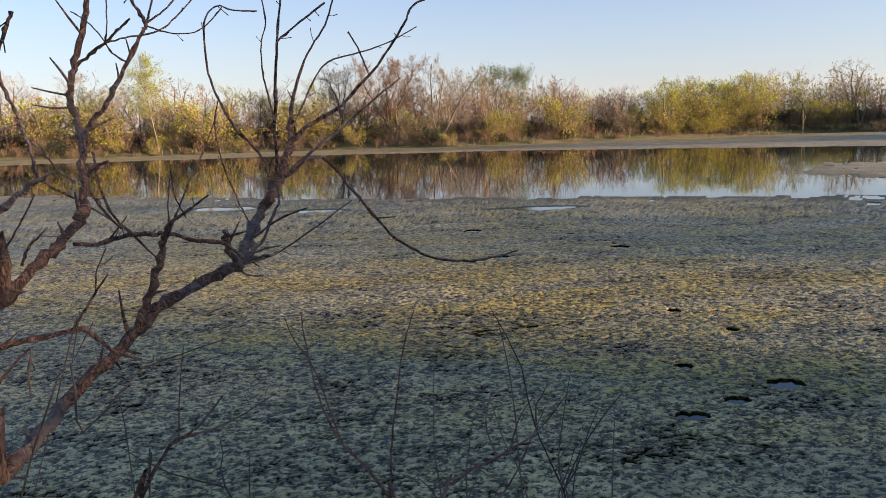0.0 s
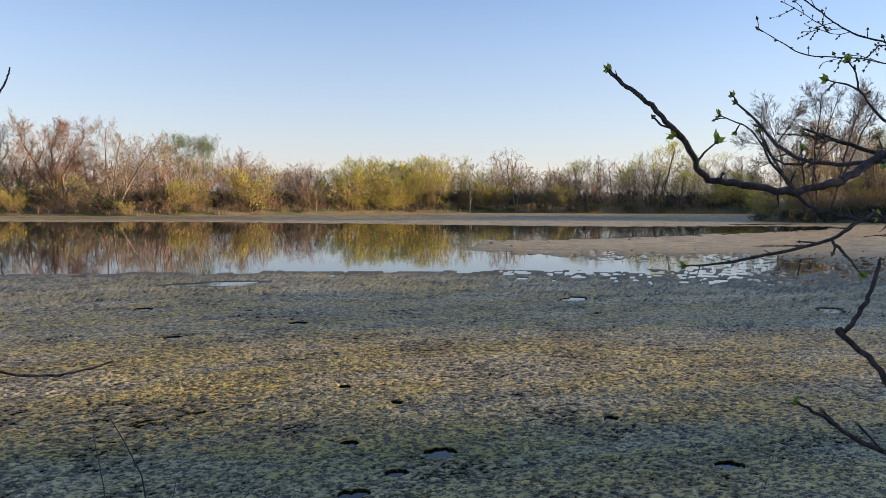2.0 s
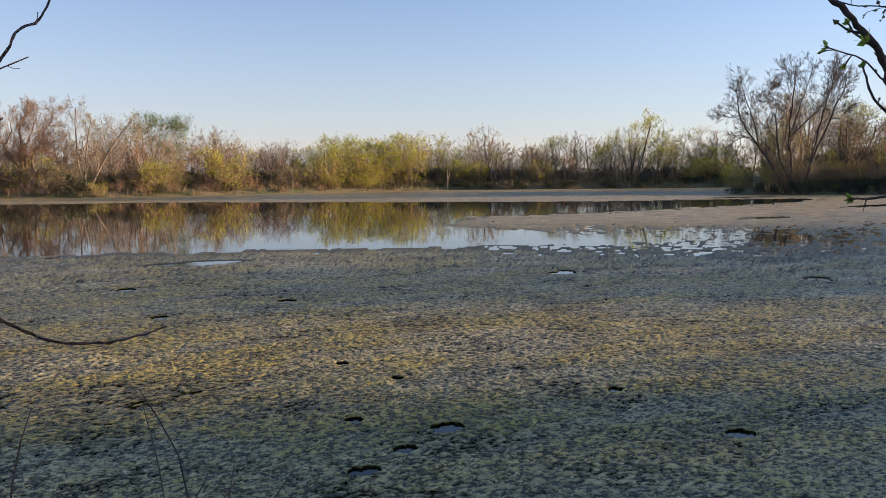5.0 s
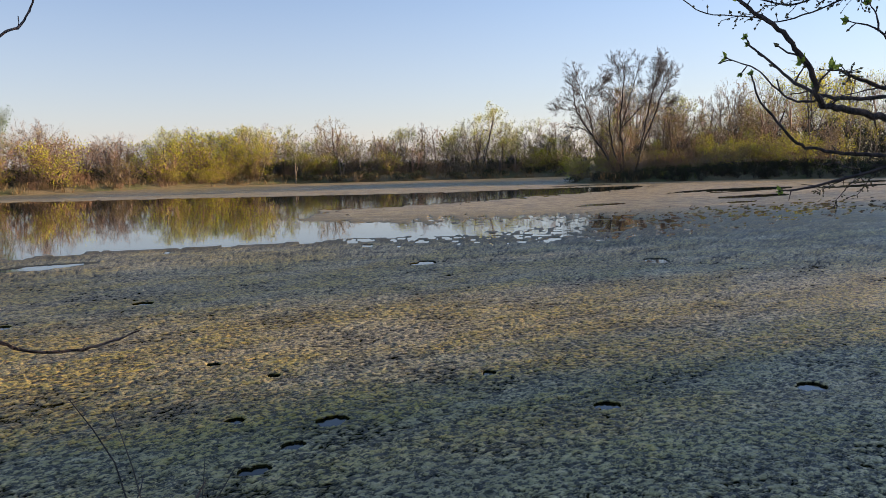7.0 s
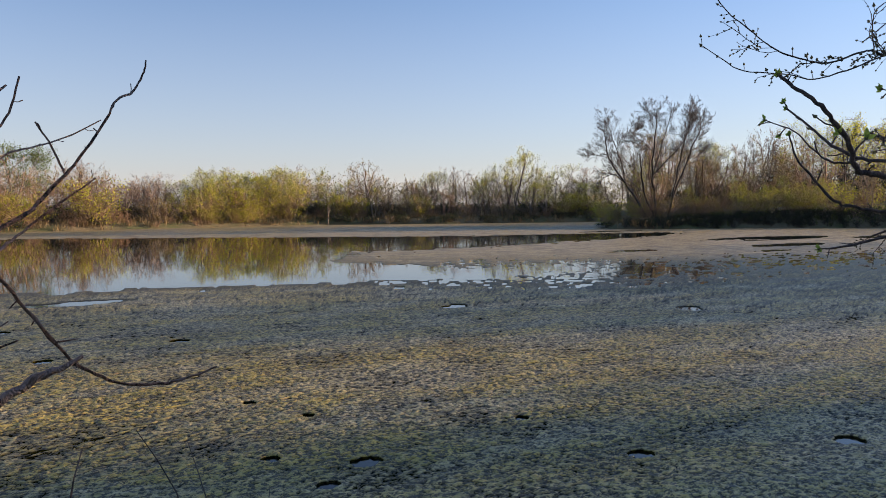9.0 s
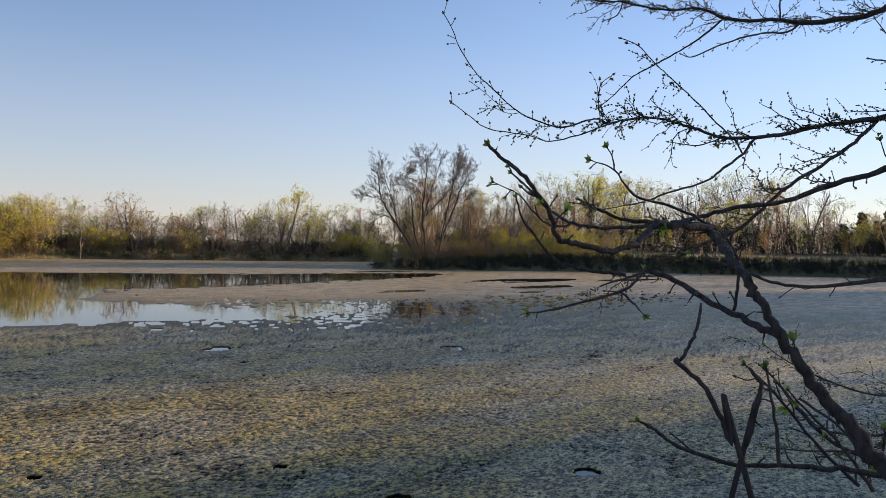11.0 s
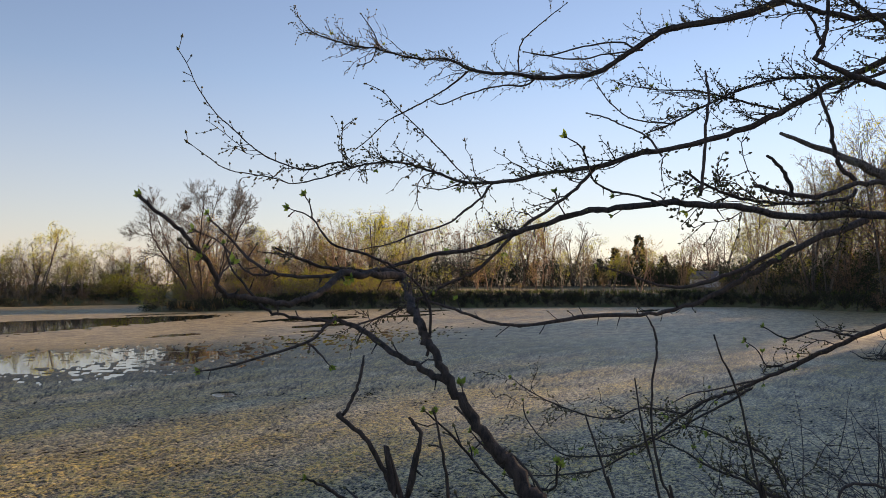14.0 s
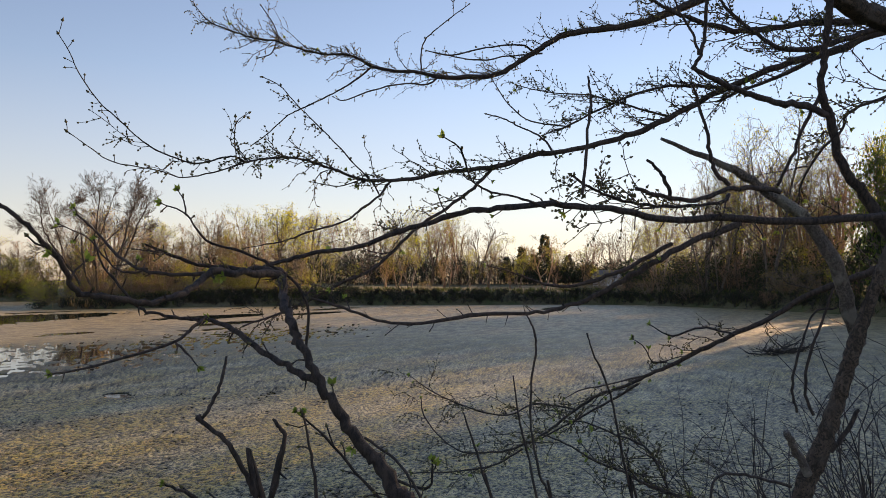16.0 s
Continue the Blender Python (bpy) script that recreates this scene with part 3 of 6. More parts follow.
KINDS = {
    "bare": [tagged(make_tree("tree", 100 + i, (BARK_RED, BARK_GREY, BARK_PALE, BARK_RED)[i], LEAF_PINK, 1, 0.09, 0.12, height=8, stems=(1, 3, 2, 4)[i], spread=0.35, **BARE),
                    "bare spring tree with reddish budding twigs on the pond bank", "tree") for i in range(4)],
    "yellow": [tagged(make_tree("tree", 120 + i, (BARK_GREY, BARK_PALE, BARK_GREY)[i], LEAF_YELLOW, (3, 2, 3)[i], (0.125, 0.12, 0.12)[i], 0.2, height=8, stems=(1, 2, 3)[i], spread=0.3, **LEAFY),
                      "slender tree with thin yellow-green spring leaves on the pond bank", "tree") for i in range(3)],
    "gold": [tagged(make_tree("tree", 140 + i, BARK_RED, LEAF_GOLD, 2, 0.125, 0.2, height=8, stems=2 + i, spread=0.3, **BARE),
                    "thin tree with golden buds on the pond bank", "tree") for i in range(2)],
    "green": [tagged(make_tree("tree", 160 + i, BARK_GREY, LEAF_GREEN, 3, 0.22, 0.26, height=8, stems=3, spread=0.22, **BARE),
                     "rounded tree in fresh green leaf on the pond bank", "tree") for i in range(2)],
    "scrub": [tagged(make_tree("shrub", 180 + i, (BARK_RED, BARK_PALE, BARK_RED)[i], (LEAF_PINK, LEAF_GOLD, LEAF_YELLOW)[i], (1, 2, 3)[i], 0.10, 0.16, height=3, stems=10, spread=0.75, twigs=(34, 6), levels=2, thick=0.010, first=0.1),
                     ("leafless red-brown shrub on the pond bank", "shrub with pale stems and golden buds on the bank", "shrub with yellow-green leaves at the water's edge")[i], "shrub") for i in range(3)],
    # dark leaves double as the shade along the wood's foot
    "dark": [tagged(make_tree("shrub", 190 + i, BARK_DARK, LEAF_DARK, 1, 0.30, 0.25, height=2.6, stems=9, spread=0.9, twigs=(34, 5), levels=2, thick=0.010, first=0.1),
                    "dense shrub low on the bank, coloured dark as evergreen and for shade", "shrub") for i in range(2)],
    "tall": [tagged(make_tree("tree", 150 + i, (BARK_GREY, BARK_PALE)[i], LEAF_YELLOW, 1, 0.15, 0.2, height=17, stems=(2, 3)[i], spread=0.28, twigs=(34, 8, 5), levels=3, thick=0.012, upright=0.10, first=0.25, reach=0.36),
                    "tall airy tree with thin yellow-green spring leaves past the pond's end", "tree") for i in range(2)],
    "conifer": [tagged(make_conifer("conifer", 200 + i, 8, 2.0), "dark evergreen conifer beside the field", "conifer") for i in range(2)],
}
BASE = {"bare": 8, "yellow": 8, "gold": 8, "green": 8, "scrub": 3, "dark": 2.6, "tall": 17, "conifer": 8}
USED = set()
chance = random.Random(5)


def plant(kind, x, y, height, wide=1.0, which=None, label="", group=""):
    """One more tree or shrub of a kind, rooted in the ground."""
    i = chance.randrange(len(KINDS[kind])) if which is None else which
    first = KINDS[kind][i]
    s = height / BASE[kind]
    m = pose(x, y, ground_at(x, y) - 0.05, 0, 0, chance.uniform(0, 360)) @ Matrix.Diagonal((s * wide, s * wide, s, 1))
    if (kind, i) in USED:
        ob = copy_thing(first, m)
    else:
        ob = first
        ob.matrix_basis = m
        USED.add((kind, i))
    return tagged(ob, label, group=group)


def stand(name, label, spots):
    """A stand of trees too many to count, joined by material: spots of kind, x, y, height and width."""
    parts = {}
    for kind, x, y, height, wide in spots:
        first = chance.choice(KINDS[kind])
        s = height / BASE[kind]
        m = np.array(pose(x, y, ground_at(x, y) - 0.05, 0, 0, chance.uniform(0, 360)) @ Matrix.Diagonal((s * wide, s * wide, s, 1)))
        for ob in first.children:
            me = ob.data
            co, corner = np.empty(len(me.vertices) * 3), np.empty(len(me.loops), np.int32)
            size = np.empty(len(me.polygons), np.int32)
            me.vertices.foreach_get("co", co), me.loops.foreach_get("vertex_index", corner), me.polygons.foreach_get("loop_total", size)
            parts.setdefault((me.materials[0].name, ob.name.split(".")[0]), []).append((co.reshape(-1, 3) @ m[:3, :3].T + m[:3, 3], corner, size))
    thing = tagged(new(name), label, "wood", kind="stuff")
    for (material, part_name), found in parts.items():
        me = bpy.data.meshes.new(part_name)
        shift = np.concatenate([[0], np.cumsum([len(f[0]) for f in found])[:-1]])
        co, size = np.concatenate([f[0] for f in found]), np.concatenate([f[2] for f in found])
        corner = np.concatenate([f[1] + k for f, k in zip(found, shift)]).astype(np.int32)
        me.vertices.add(len(co)), me.vertices.foreach_set("co", co.ravel())
        me.loops.add(len(corner)), me.loops.foreach_set("vertex_index", corner)
        me.polygons.add(len(size)), me.polygons.foreach_set("loop_start", np.concatenate([[0], np.cumsum(size)[:-1]]).astype(np.int32))
        me.polygons.foreach_set("loop_total", size.astype(np.int32))
        me.update(calc_edges=True)
        me.materials.append(bpy.data.materials[material])
        tagged(piece(part_name, me, thing), kind="stuff")


def at_bearing(az, d):
    return d * math.sin(radians(az)), d * math.cos(radians(az))


def shore_distance(az):
    """How far the pond's farther shore lies in a bearing."""
    x, y = at_bearing(az, 1.0)
    ds = np.arange(40, 140, 0.5)
    s = inside_distance(x * ds, y * ds, SHORE)
    inside = np.nonzero(s > 0)[0]
    return float(ds[inside[-1]]) if len(inside) else 40.0


# the far wood, bearing by bearing: the height of its trees
TOPS = ([-40, -26, -12, -4, 4, 11, 14, 18, 22, 27, 31, 36, 41, 46, 50, 56, 61, 66, 72, 78, 86, 90, 98, 104], [8.2, 8.2, 7.2, 7.0, 7.0, 6.8, 6.0, 7, 8.4, 7.6, 7.6, 8, 8.4, 7.5, 7, 12, 14, 13.5, 13, 11.5, 11, 17, 18, 18])
second_row = []
az = -42.0
while az < 47:
    d = shore_distance(az)
    top = float(np.interp(az, *TOPS))
    for row in range(2):
        x, y = at_bearing(az + chance.uniform(-0.5, 0.5), d + 3.0 + 5.0 * row + chance.uniform(0, 3.5))
        if az < 12:
            kind = chance.choices(("bare", "gold", "yellow", "green"), (7, 1.5, 0.7, 0.1) if az > -9 else (5, 1, 3, 0.2))[0]
        else:
            kind = chance.choices(("bare", "gold", "yellow", "green"), (5.5, 2.5, 4.5, 0))[0]
        spot = (kind, x, y, top * chance.uniform(0.55, 1.0) * (1 + 0.06 * row), chance.uniform(0.8, 1.25))
        second_row.append(spot) if row else plant(*spot)
    for row in range(2):
        x, y = at_bearing(az + chance.uniform(-0.6, 0.6), d + 0.6 + 2.6 * row + chance.uniform(0, 1))
        # past bearing 21 every front shrub is dark, to paint the shaded foot
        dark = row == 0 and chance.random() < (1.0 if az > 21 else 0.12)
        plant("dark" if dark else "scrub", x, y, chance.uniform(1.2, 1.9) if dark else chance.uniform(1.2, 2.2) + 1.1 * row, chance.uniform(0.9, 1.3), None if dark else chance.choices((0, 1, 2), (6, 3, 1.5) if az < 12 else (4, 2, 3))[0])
    az += (1.35 if az < 12 else 1.6) * 80 / d

stand("wood_edge", "second row of bare and yellow-green trees in the far wood", second_row)

# the wood's dim depth behind its front trees: trunks, brush and twigs too far in to count
def deep_wood(name, label, first, last, near, far, count, low, high, seed, wood_mat=BARK_RED, leaf_mat=LEAF_DARK, broad=0.014, twig=1.0):
    rng = random.Random(seed)
    w, leaf = Wood(), Wood()
    for _ in range(count):
        bearing = rng.uniform(first, last)
        d = shore_distance(bearing) + rng.uniform(near, far)
        x, y = at_bearing(bearing, d)
        base = Vector((x, y, ground_at(x, y) - 0.05))
        h = float(np.interp(bearing, *TOPS)) * rng.uniform(low, high)
        pts, _ = wander(base, (rng.gauss(0, 0.12), rng.gauss(0, 0.12), 1), h, 4, 0.16, 0.05, rng)
        w.stem(pts, [0.04, 0.032, 0.025, 0.018, 0.012], 3, False)
        for k in range(26):
            f = rng.random() ** 0.8
            p = pts[min(3, int(f * 4))].lerp(pts[min(4, int(f * 4) + 1)], rng.random())
            way = Vector((rng.gauss(0, 0.8), rng.gauss(0, 0.8), rng.uniform(0.1, 1.2)))
            length = rng.uniform(0.5, 1.6) * twig
            w.blade(p, way, length, broad)
            for _ in range(2):
                leaf.blade(p + way.normalized() * length * rng.uniform(0.3, 1), way, 0.24 * twig, 0.08 * twig)
    wood = tagged(new(name), label, "wood", kind="stuff")
    tagged(piece("brush", w.mesh("brush", wood_mat), wood), kind="stuff")
    tagged(piece("foliage", leaf.mesh("foliage", leaf_mat, False), wood), kind="stuff")


deep_wood("far_wood", "dim brown brush and trunks deep in the far wood", -43, 12, 8, 26, 650, 0.35, 0.75, 31, BARK_RED, LEAF_PINK, 0.022)
deep_wood("far_wood", "grey trunks and thin yellow-green leaves deep in the far wood", 12, 46, 8, 26, 420, 0.35, 0.75, 32, BARK_RED, LEAF_GOLD, 0.022)
# dark leaves put the dimness under the trees into the colour
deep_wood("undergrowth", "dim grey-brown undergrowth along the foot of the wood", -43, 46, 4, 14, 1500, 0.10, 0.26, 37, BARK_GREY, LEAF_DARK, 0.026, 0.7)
# dark bark and leaves carry the shade on the hedge's near side
deep_wood("field_hedge", "hedge of thin trees beyond the field, coloured dark for its shaded side", 47, 100, 44, 74, 2300, 0.23, 0.48, 33, BARK_DARK)
# dark twigs added to paint the shade on the bank's steep face
deep_wood("bank_brush", "low dark brush added as shade on the face of the bank", 46.5, 101, 0.2, 2.6, 1300, 0.025, 0.06, 39, BARK_DARK, LEAF_DARK, 0.02, 0.4)
deep_wood("grove_brush", "brush between the trees of the grove", 86, 105, 4, 30, 600, 0.12, 0.32, 35, BARK_DARK)

# trees that stand out from the wood
for kind, bearing, behind, height, wide, which, label in (
        ("bare", 0.9, 5, 7.4, 0.8, 2, ""), ("bare", -1.0, 6, 7.6, 0.7, 0, ""), ("bare", 8.4, 6, 7.3, 0.6, 0, ""), ("bare", 12.3, 6, 7.4, 0.95, 1, ""),
        ("bare", 13.3, 7, 7.0, 0.8, 3, ""), ("yellow", 15.9, 3, 5.2, 1.3, 2, ""), ("yellow", 17.2, 5, 6.4, 1.1, 2, ""), ("yellow", 22.1, 7, 8.6, 1.25, 0, ""), ("yellow", 20.8, 4, 5.8, 1.0, 2, ""),
        ("yellow", 23.4, 4, 5.4, 1.0, 1, ""), ("yellow", 25.5, 3, 5.0, 1.0, 2, ""), ("yellow", 28.7, 4, 6.8, 1.0, 0, ""), ("gold", 30.3, 4, 6.6, 1.0, 1, ""), ("yellow", 32.3, 7, 7.9, 0.95, 1, ""),
        ("yellow", 35.8, 6, 8.3, 1.0, 0, ""), ("yellow", 37.1, 6, 9.6, 0.75, 1, ""), ("yellow", 38.5, 6, 9.7, 0.9, 2, ""), ("yellow", 40.7, 6, 8.4, 0.85, 0, ""), ("bare", 42.1, 6, 8.2, 0.6, 0, ""),
        ("bare", 42.8, 8, 8.0, 0.6, 2, ""), ("bare", 43.6, 9, 8.2, 0.6, 0, ""), ("bare", 44.4, 9, 8.0, 0.6, 2, "")):
    x, y = at_bearing(bearing, shore_distance(bearing) + behind)
    plant(kind, x, y, height, wide, which, label)

# bright bushes at the water's edge
for which, bearing, behind, height, wide in ((2, 9.1, 2, 4.4, 1.0), (2, 16.1, 2, 4.2, 0.9), (2, 18.0, 4, 5.2, 1.0), (2, 19.4, 3, 4.0, 0.9), (2, 4.7, 1.5, 3.2, 1.1), (2, -9.8, 3, 4.8, 1.0), (1, -1.2, 2, 4.0, 1.0),
                                             (2, -16.5, 3, 5.0, 1.1), (2, -23, 3, 5.0, 1.1), (1, 13.6, 2, 3.4, 1.0), (2, 21.5, 5, 5.5, 1.0), (1, 29.3, 0.3, 1.7, 0.9), (1, -10.4, 0.8, 2.0, 1.6), (2, -27, 3, 5.2, 1.1)):
    x, y = at_bearing(bearing, shore_distance(bearing) + behind)
    plant("scrub", x, y, height, wide, which)
big_tree = tagged(make_drawn("tree", 401, BARK_RED, LEAF_PINK, 1, 0.06,
    [[(0, -1), (-4, 14), (-11, 28), (-19, 37)],
        [(-19, 37), (-25, 53), (-33, 66), (-39, 78), (-41, 91)],
        [(-25, 53), (-16, 69), (-18, 81)],
        [(-4, 14), (-8, 28), (-9, 46), (-9, 69), (-4, 84), (0, 93)],
        [(-9, 46), (-2, 55), (4, 69), (7, 88)],
        [(-4, 14), (-4, 37), (10, 52), (16, 69), (25, 81), (28, 92)],
        [(-4, 37), (13, 46), (24, 55), (34, 62)],
        [(0, -1), (4, 16), (2, 37), (10, 52)]],
    0.80, 1.9, 0.20, 0.10), "large spreading bare tree with many forked red-brown limbs", "tree")
x, y = at_bearing(-3.3, shore_distance(-3.3) + 3)
big_tree.matrix_basis = pose(x, y, ground_at(x, y) - 0.1, 0, 0, --3.3)
grey_tree = tagged(make_drawn("tree", 402, BARK_GREY, None, 1, 0.06,
    [[(0, -1), (-1, 31), (-3, 46), (-8, 64), (-14, 78), (-21, 86)],
        [(-1, 31), (3, 52), (5, 69), (9, 88)],
        [(-3, 46), (-12, 53), (-22, 56)],
        [(-3, 46), (-3, 69), (-5, 84)],
        [(3, 52), (13, 66)]],
    0.80, 1.8, 0.15, 0.10), "bare grey tree with a rounded twiggy crown", "tree")
x, y = at_bearing(-7.0, shore_distance(-7.0) + 3)
grey_tree.matrix_basis = pose(x, y, ground_at(x, y) - 0.1, 0, 0, 7.0)
pale_tree = tagged(make_tree("tree", 403, BARK_PALE, LEAF_GOLD, 2, 0.08, 0.12, height=9.2, stems=3, spread=0.22, twigs=(30, 7, 5), levels=3, thick=0.014, upright=0.12, first=0.2, reach=0.30),
                   "pale budding tree with a tall narrow crown", "tree")
x, y = at_bearing(0.0, shore_distance(0.0) + 3)
pale_tree.matrix_basis = pose(x, y, ground_at(x, y) - 0.1)
round_tree = tagged(make_tree("tree", 166, BARK_GREY, LEAF_GREEN, 8, 0.12, 0.26, height=8.0, stems=2, spread=0.10, first=0.5, reach=0.40, twigs=(22, 6, 4), levels=3, thick=0.013, upright=0.08),
                    "rounded tree in dense fresh green leaf above the bank", "tree")
x, y = at_bearing(4.6, shore_distance(4.6) + 7)
round_tree.matrix_basis = pose(x, y, ground_at(x, y) - 0.05)
bright_tree = tagged(make_tree("tree", 171, BARK_PALE, LEAF_YELLOW, 7, 0.10, 0.2, height=10.0, stems=2, spread=0.14, first=0.3, reach=0.30, twigs=(30, 6, 4), levels=3, thick=0.013, upright=0.10),
                     "tall slender tree bright with yellow-green spring leaves", "tree")
x, y = at_bearing(-19.8, shore_distance(-19.8) + 2)
bright_tree.matrix_basis = pose(x, y, ground_at(x, y) - 0.05)
# a pale dead trunk standing at the water's edge
snag = Wood()
snag.stem([(0, 0, -0.2), (0.04, 0, 0.9), (0.0, 0.03, 1.7), (0.05, 0.02, 2.5)], [0.07, 0.06, 0.05, 0.03], 7, True, 0.1)
snag.stem([(0.02, 0, 1.2), (0.25, 0, 1.6), (0.3, 0.05, 2.0)], [0.05, 0.035, 0.02], 5)
x, y = at_bearing(24.9, shore_distance(24.9) + 0.3)
piece("snag", snag.mesh("snag", BARK_PALE), None, "", pose(x, y, ground_at(x, y)))
tagged(bpy.data.objects["snag"], "bleached dead trunk standing at the water's edge", "snag")

# the right-hand bank: brush and budding trees, then open grass with single trees and a dark hedge far behind
hedge_trees = []
az = 47.5
while az < 100:
    d = shore_distance(az)
    top = float(np.interp(az, *TOPS))
    if az < 63:
        for row in range(3):
            x, y = at_bearing(az + chance.uniform(-0.6, 0.6), d + 4 + 6 * row + chance.uniform(0, 4))
            plant(chance.choices(("bare", "gold", "yellow"), (3, 4, 3))[0], x, y, (4.5 + 2.2 * row) * chance.uniform(0.8, 1.25), chance.uniform(0.9, 1.3))
        for row in range(2):
            x, y = at_bearing(az + chance.uniform(-0.6, 0.6), d + 3 + 4 * row + chance.uniform(0, 3))
            plant("scrub", x, y, chance.uniform(1.6, 3.2), 1.3, chance.choice((0, 1, 2)))
    elif az < 84:
        x, y = at_bearing(az + chance.uniform(-0.7, 0.7), d + 9 + chance.uniform(0, 9))
        plant(chance.choices(("bare", "gold", "yellow"), (2, 2, 4))[0], x, y, chance.uniform(5.5, 9.5), chance.uniform(0.75, 1.0))
        if chance.random() < 0.3:
            x, y = at_bearing(az + chance.uniform(-0.7, 0.7), d + 5 + chance.uniform(0, 4))
            plant("scrub", x, y, chance.uniform(1.2, 2.6), 1.2)
    else:
        for row in range(2):
            x, y = at_bearing(az + chance.uniform(-0.8, 0.8), d + 3 + 7 * row + chance.uniform(0, 5))
            plant(chance.choice(("bare", "bare", "yellow", "gold")), x, y, (5 + 2.5 * row) * chance.uniform(0.7, 1.2), chance.uniform(0.9, 1.2))
            plant("scrub", x + chance.uniform(-3, 3), y + chance.uniform(-3, 3), chance.uniform(2.5, 4.5), 1.3, chance.choice((0, 0, 1)))
    # behind the field
    for row in range(2):
        x, y = at_bearing(az + chance.uniform(-0.7, 0.7), d + 48 + 9 * row + chance.uniform(0, 9))
        hedge_trees.append((chance.choices(("bare", "yellow", "gold"), (5, 3, 1))[0], x, y, chance.uniform(10, 15.5) * float(np.interp(az, [47, 74, 77, 83, 86], [0.85, 1.05, 0.55, 0.55, 1])), chance.uniform(0.7, 0.95)))
    az += 1.3
stand("field_wood", "tall bare and budding trees beyond the field", hedge_trees)
for bearing, behind, height, wide in ((77.4, 60, 5.6, 1.2), (78.5, 62, 8.0, 1.0), (79.4, 58, 6.4, 1.2), (80.2, 61, 10.6, 0.9), (81.0, 60, 7.0, 1.2), (81.9, 63, 9.4, 0.95), (82.9, 60, 6.0, 1.2)):
    x, y = at_bearing(bearing, shore_distance(bearing) + behind)
    plant("conifer", x, y, height, wide)

willow = tagged(make_drawn("willow", 77, BARK_DARK, None, 1, 0.1,
    [[(-6, -2), (-20, 23), (-34, 44), (-48, 63), (-54, 77), (-57, 91), (-59, 107)],
        [(-34, 44), (-38, 66), (-44, 83), (-51, 103), (-56, 122)],
        [(-44, 83), (-34, 92), (-25, 99), (-22, 111)],
        [(-34, 44), (-49, 54), (-62, 48)],
        [(-54, 77), (-65, 75), (-73, 77)],
        [(0, -2), (0, 26), (-3, 51), (-2, 75), (0, 100), (1, 122)],
        [(-3, 51), (6, 81), (12, 103), (17, 123)],
        [(-2, 75), (-12, 88), (-22, 95)],
        [(0, 100), (-5, 112), (-9, 125)],
        [(0, -2), (-12, 32), (-15, 57), (-17, 75)],
        [(14, -2), (19, 23), (28, 48), (36, 69), (42, 88), (48, 100), (50, 112)],
        [(19, 23), (25, 60), (31, 85), (36, 106), (40, 125)],
        [(-3, 51), (19, 74), (30, 88), (36, 100), (34, 116)],
        [(36, 69), (46, 72), (52, 78)],
        [(42, 88), (44, 106), (41, 122)]],
    0.90, 1.9, 0.135, 0.06, 0.20), "tall bare many-stemmed willow on a low spit of land", "tree")
for k in range(24):
    x, y = 66 + chance.uniform(-5, 10), 56 + chance.uniform(-1.5, 5)
    if inside_distance(np.array([x]), np.array([y]), SHORE)[0] < -0.5:
        plant("scrub", x, y, chance.uniform(1.8, 3.8), 1.0, chance.choice((0, 0, 1)))
willow.matrix_basis = pose(62.2, 54.8, ground_at(62.2, 54.8) - 0.1, 0, 0, -49)

# unseen trees along the right shore, added to shade the near water
chance = random.Random(8)
x = 10.0
while x < 61:
    y = float(np.interp(x, [6, 12, 20, 30, 50, 60], [-4, -9, -13, -16, -19, -18.5])) - 1.6 - chance.uniform(0, 3)
    plant(chance.choice(("green", "yellow")), x, y, chance.uniform(12, 14) if x > 30 else chance.uniform(7, 10), 0.8)
    x += 3.2


def beside_sun(across, along):
    """A place by its distance from, and along, the line from the camera towards the sun."""
    dx, dy = math.sin(radians(SUN_AZIMUTH)), math.cos(radians(SUN_AZIMUTH))
    return along * dx - across * dy, along * dy + across * dx


# one gap between these trees lets a band of evening light on to the pond
grove = []
# this row stands out of view, added to block the low sun
for k in range(46):
    across = -7.0 + 0.30 * k
    grove.append((("green", "dark", "yellow", "bare")[k % 4], *beside_sun(across + chance.uniform(-0.25, 0.25) - 0.6 * (k > 42), 76 + 3 * (k % 4) + chance.uniform(-1.5, 1.5)), chance.uniform(13, 17) if k % 4 != 1 else chance.uniform(7, 9), 0.55))
for k in range(17):
    across = 11.9 + 1.05 * k + chance.uniform(-0.3, 0.3)
    grove.append(("tall" if k % 4 == 3 else "bare", *beside_sun(across, (101, 106, 111, 103)[k % 4] + chance.uniform(-1.5, 1.5)), chance.uniform(15, 19.5), chance.uniform(0.55, 0.75)))
stand("end_grove", "airy budding grove past the pond's end, with unseen trees added for shade", grove)
# tall trees close to the water at the pond's far end
for bearing, height in ((88.4, 14), (92.4, 20), (95.6, 22)):
    x, y = at_bearing(bearing, shore_distance(bearing) + 5)
    plant("tall", x, y, height, 0.85)


# ---- near bushes and trees ----
def smooth_line(points, per=5):
    """A rounded line through points of place and radius."""
    p = [np.array(v, float) for v in points]
    p = [2 * p[0] - p[1]] + p + [2 * p[-1] - p[-2]]
    out = []
    for i in range(1, len(p) - 2):
        a, b, c, d = p[i - 1:i + 3]
        for k in range(per):
            t = k / per
            v = 0.5 * (2 * b + (c - a) * t + (2 * a - 5 * b + 4 * c - d) * t * t + (3 * b - a - 3 * c + d) * t ** 3)
            v[3] = b[3] + (c[3] - b[3]) * t
            out.append(v)
    return out + [p[-2]]


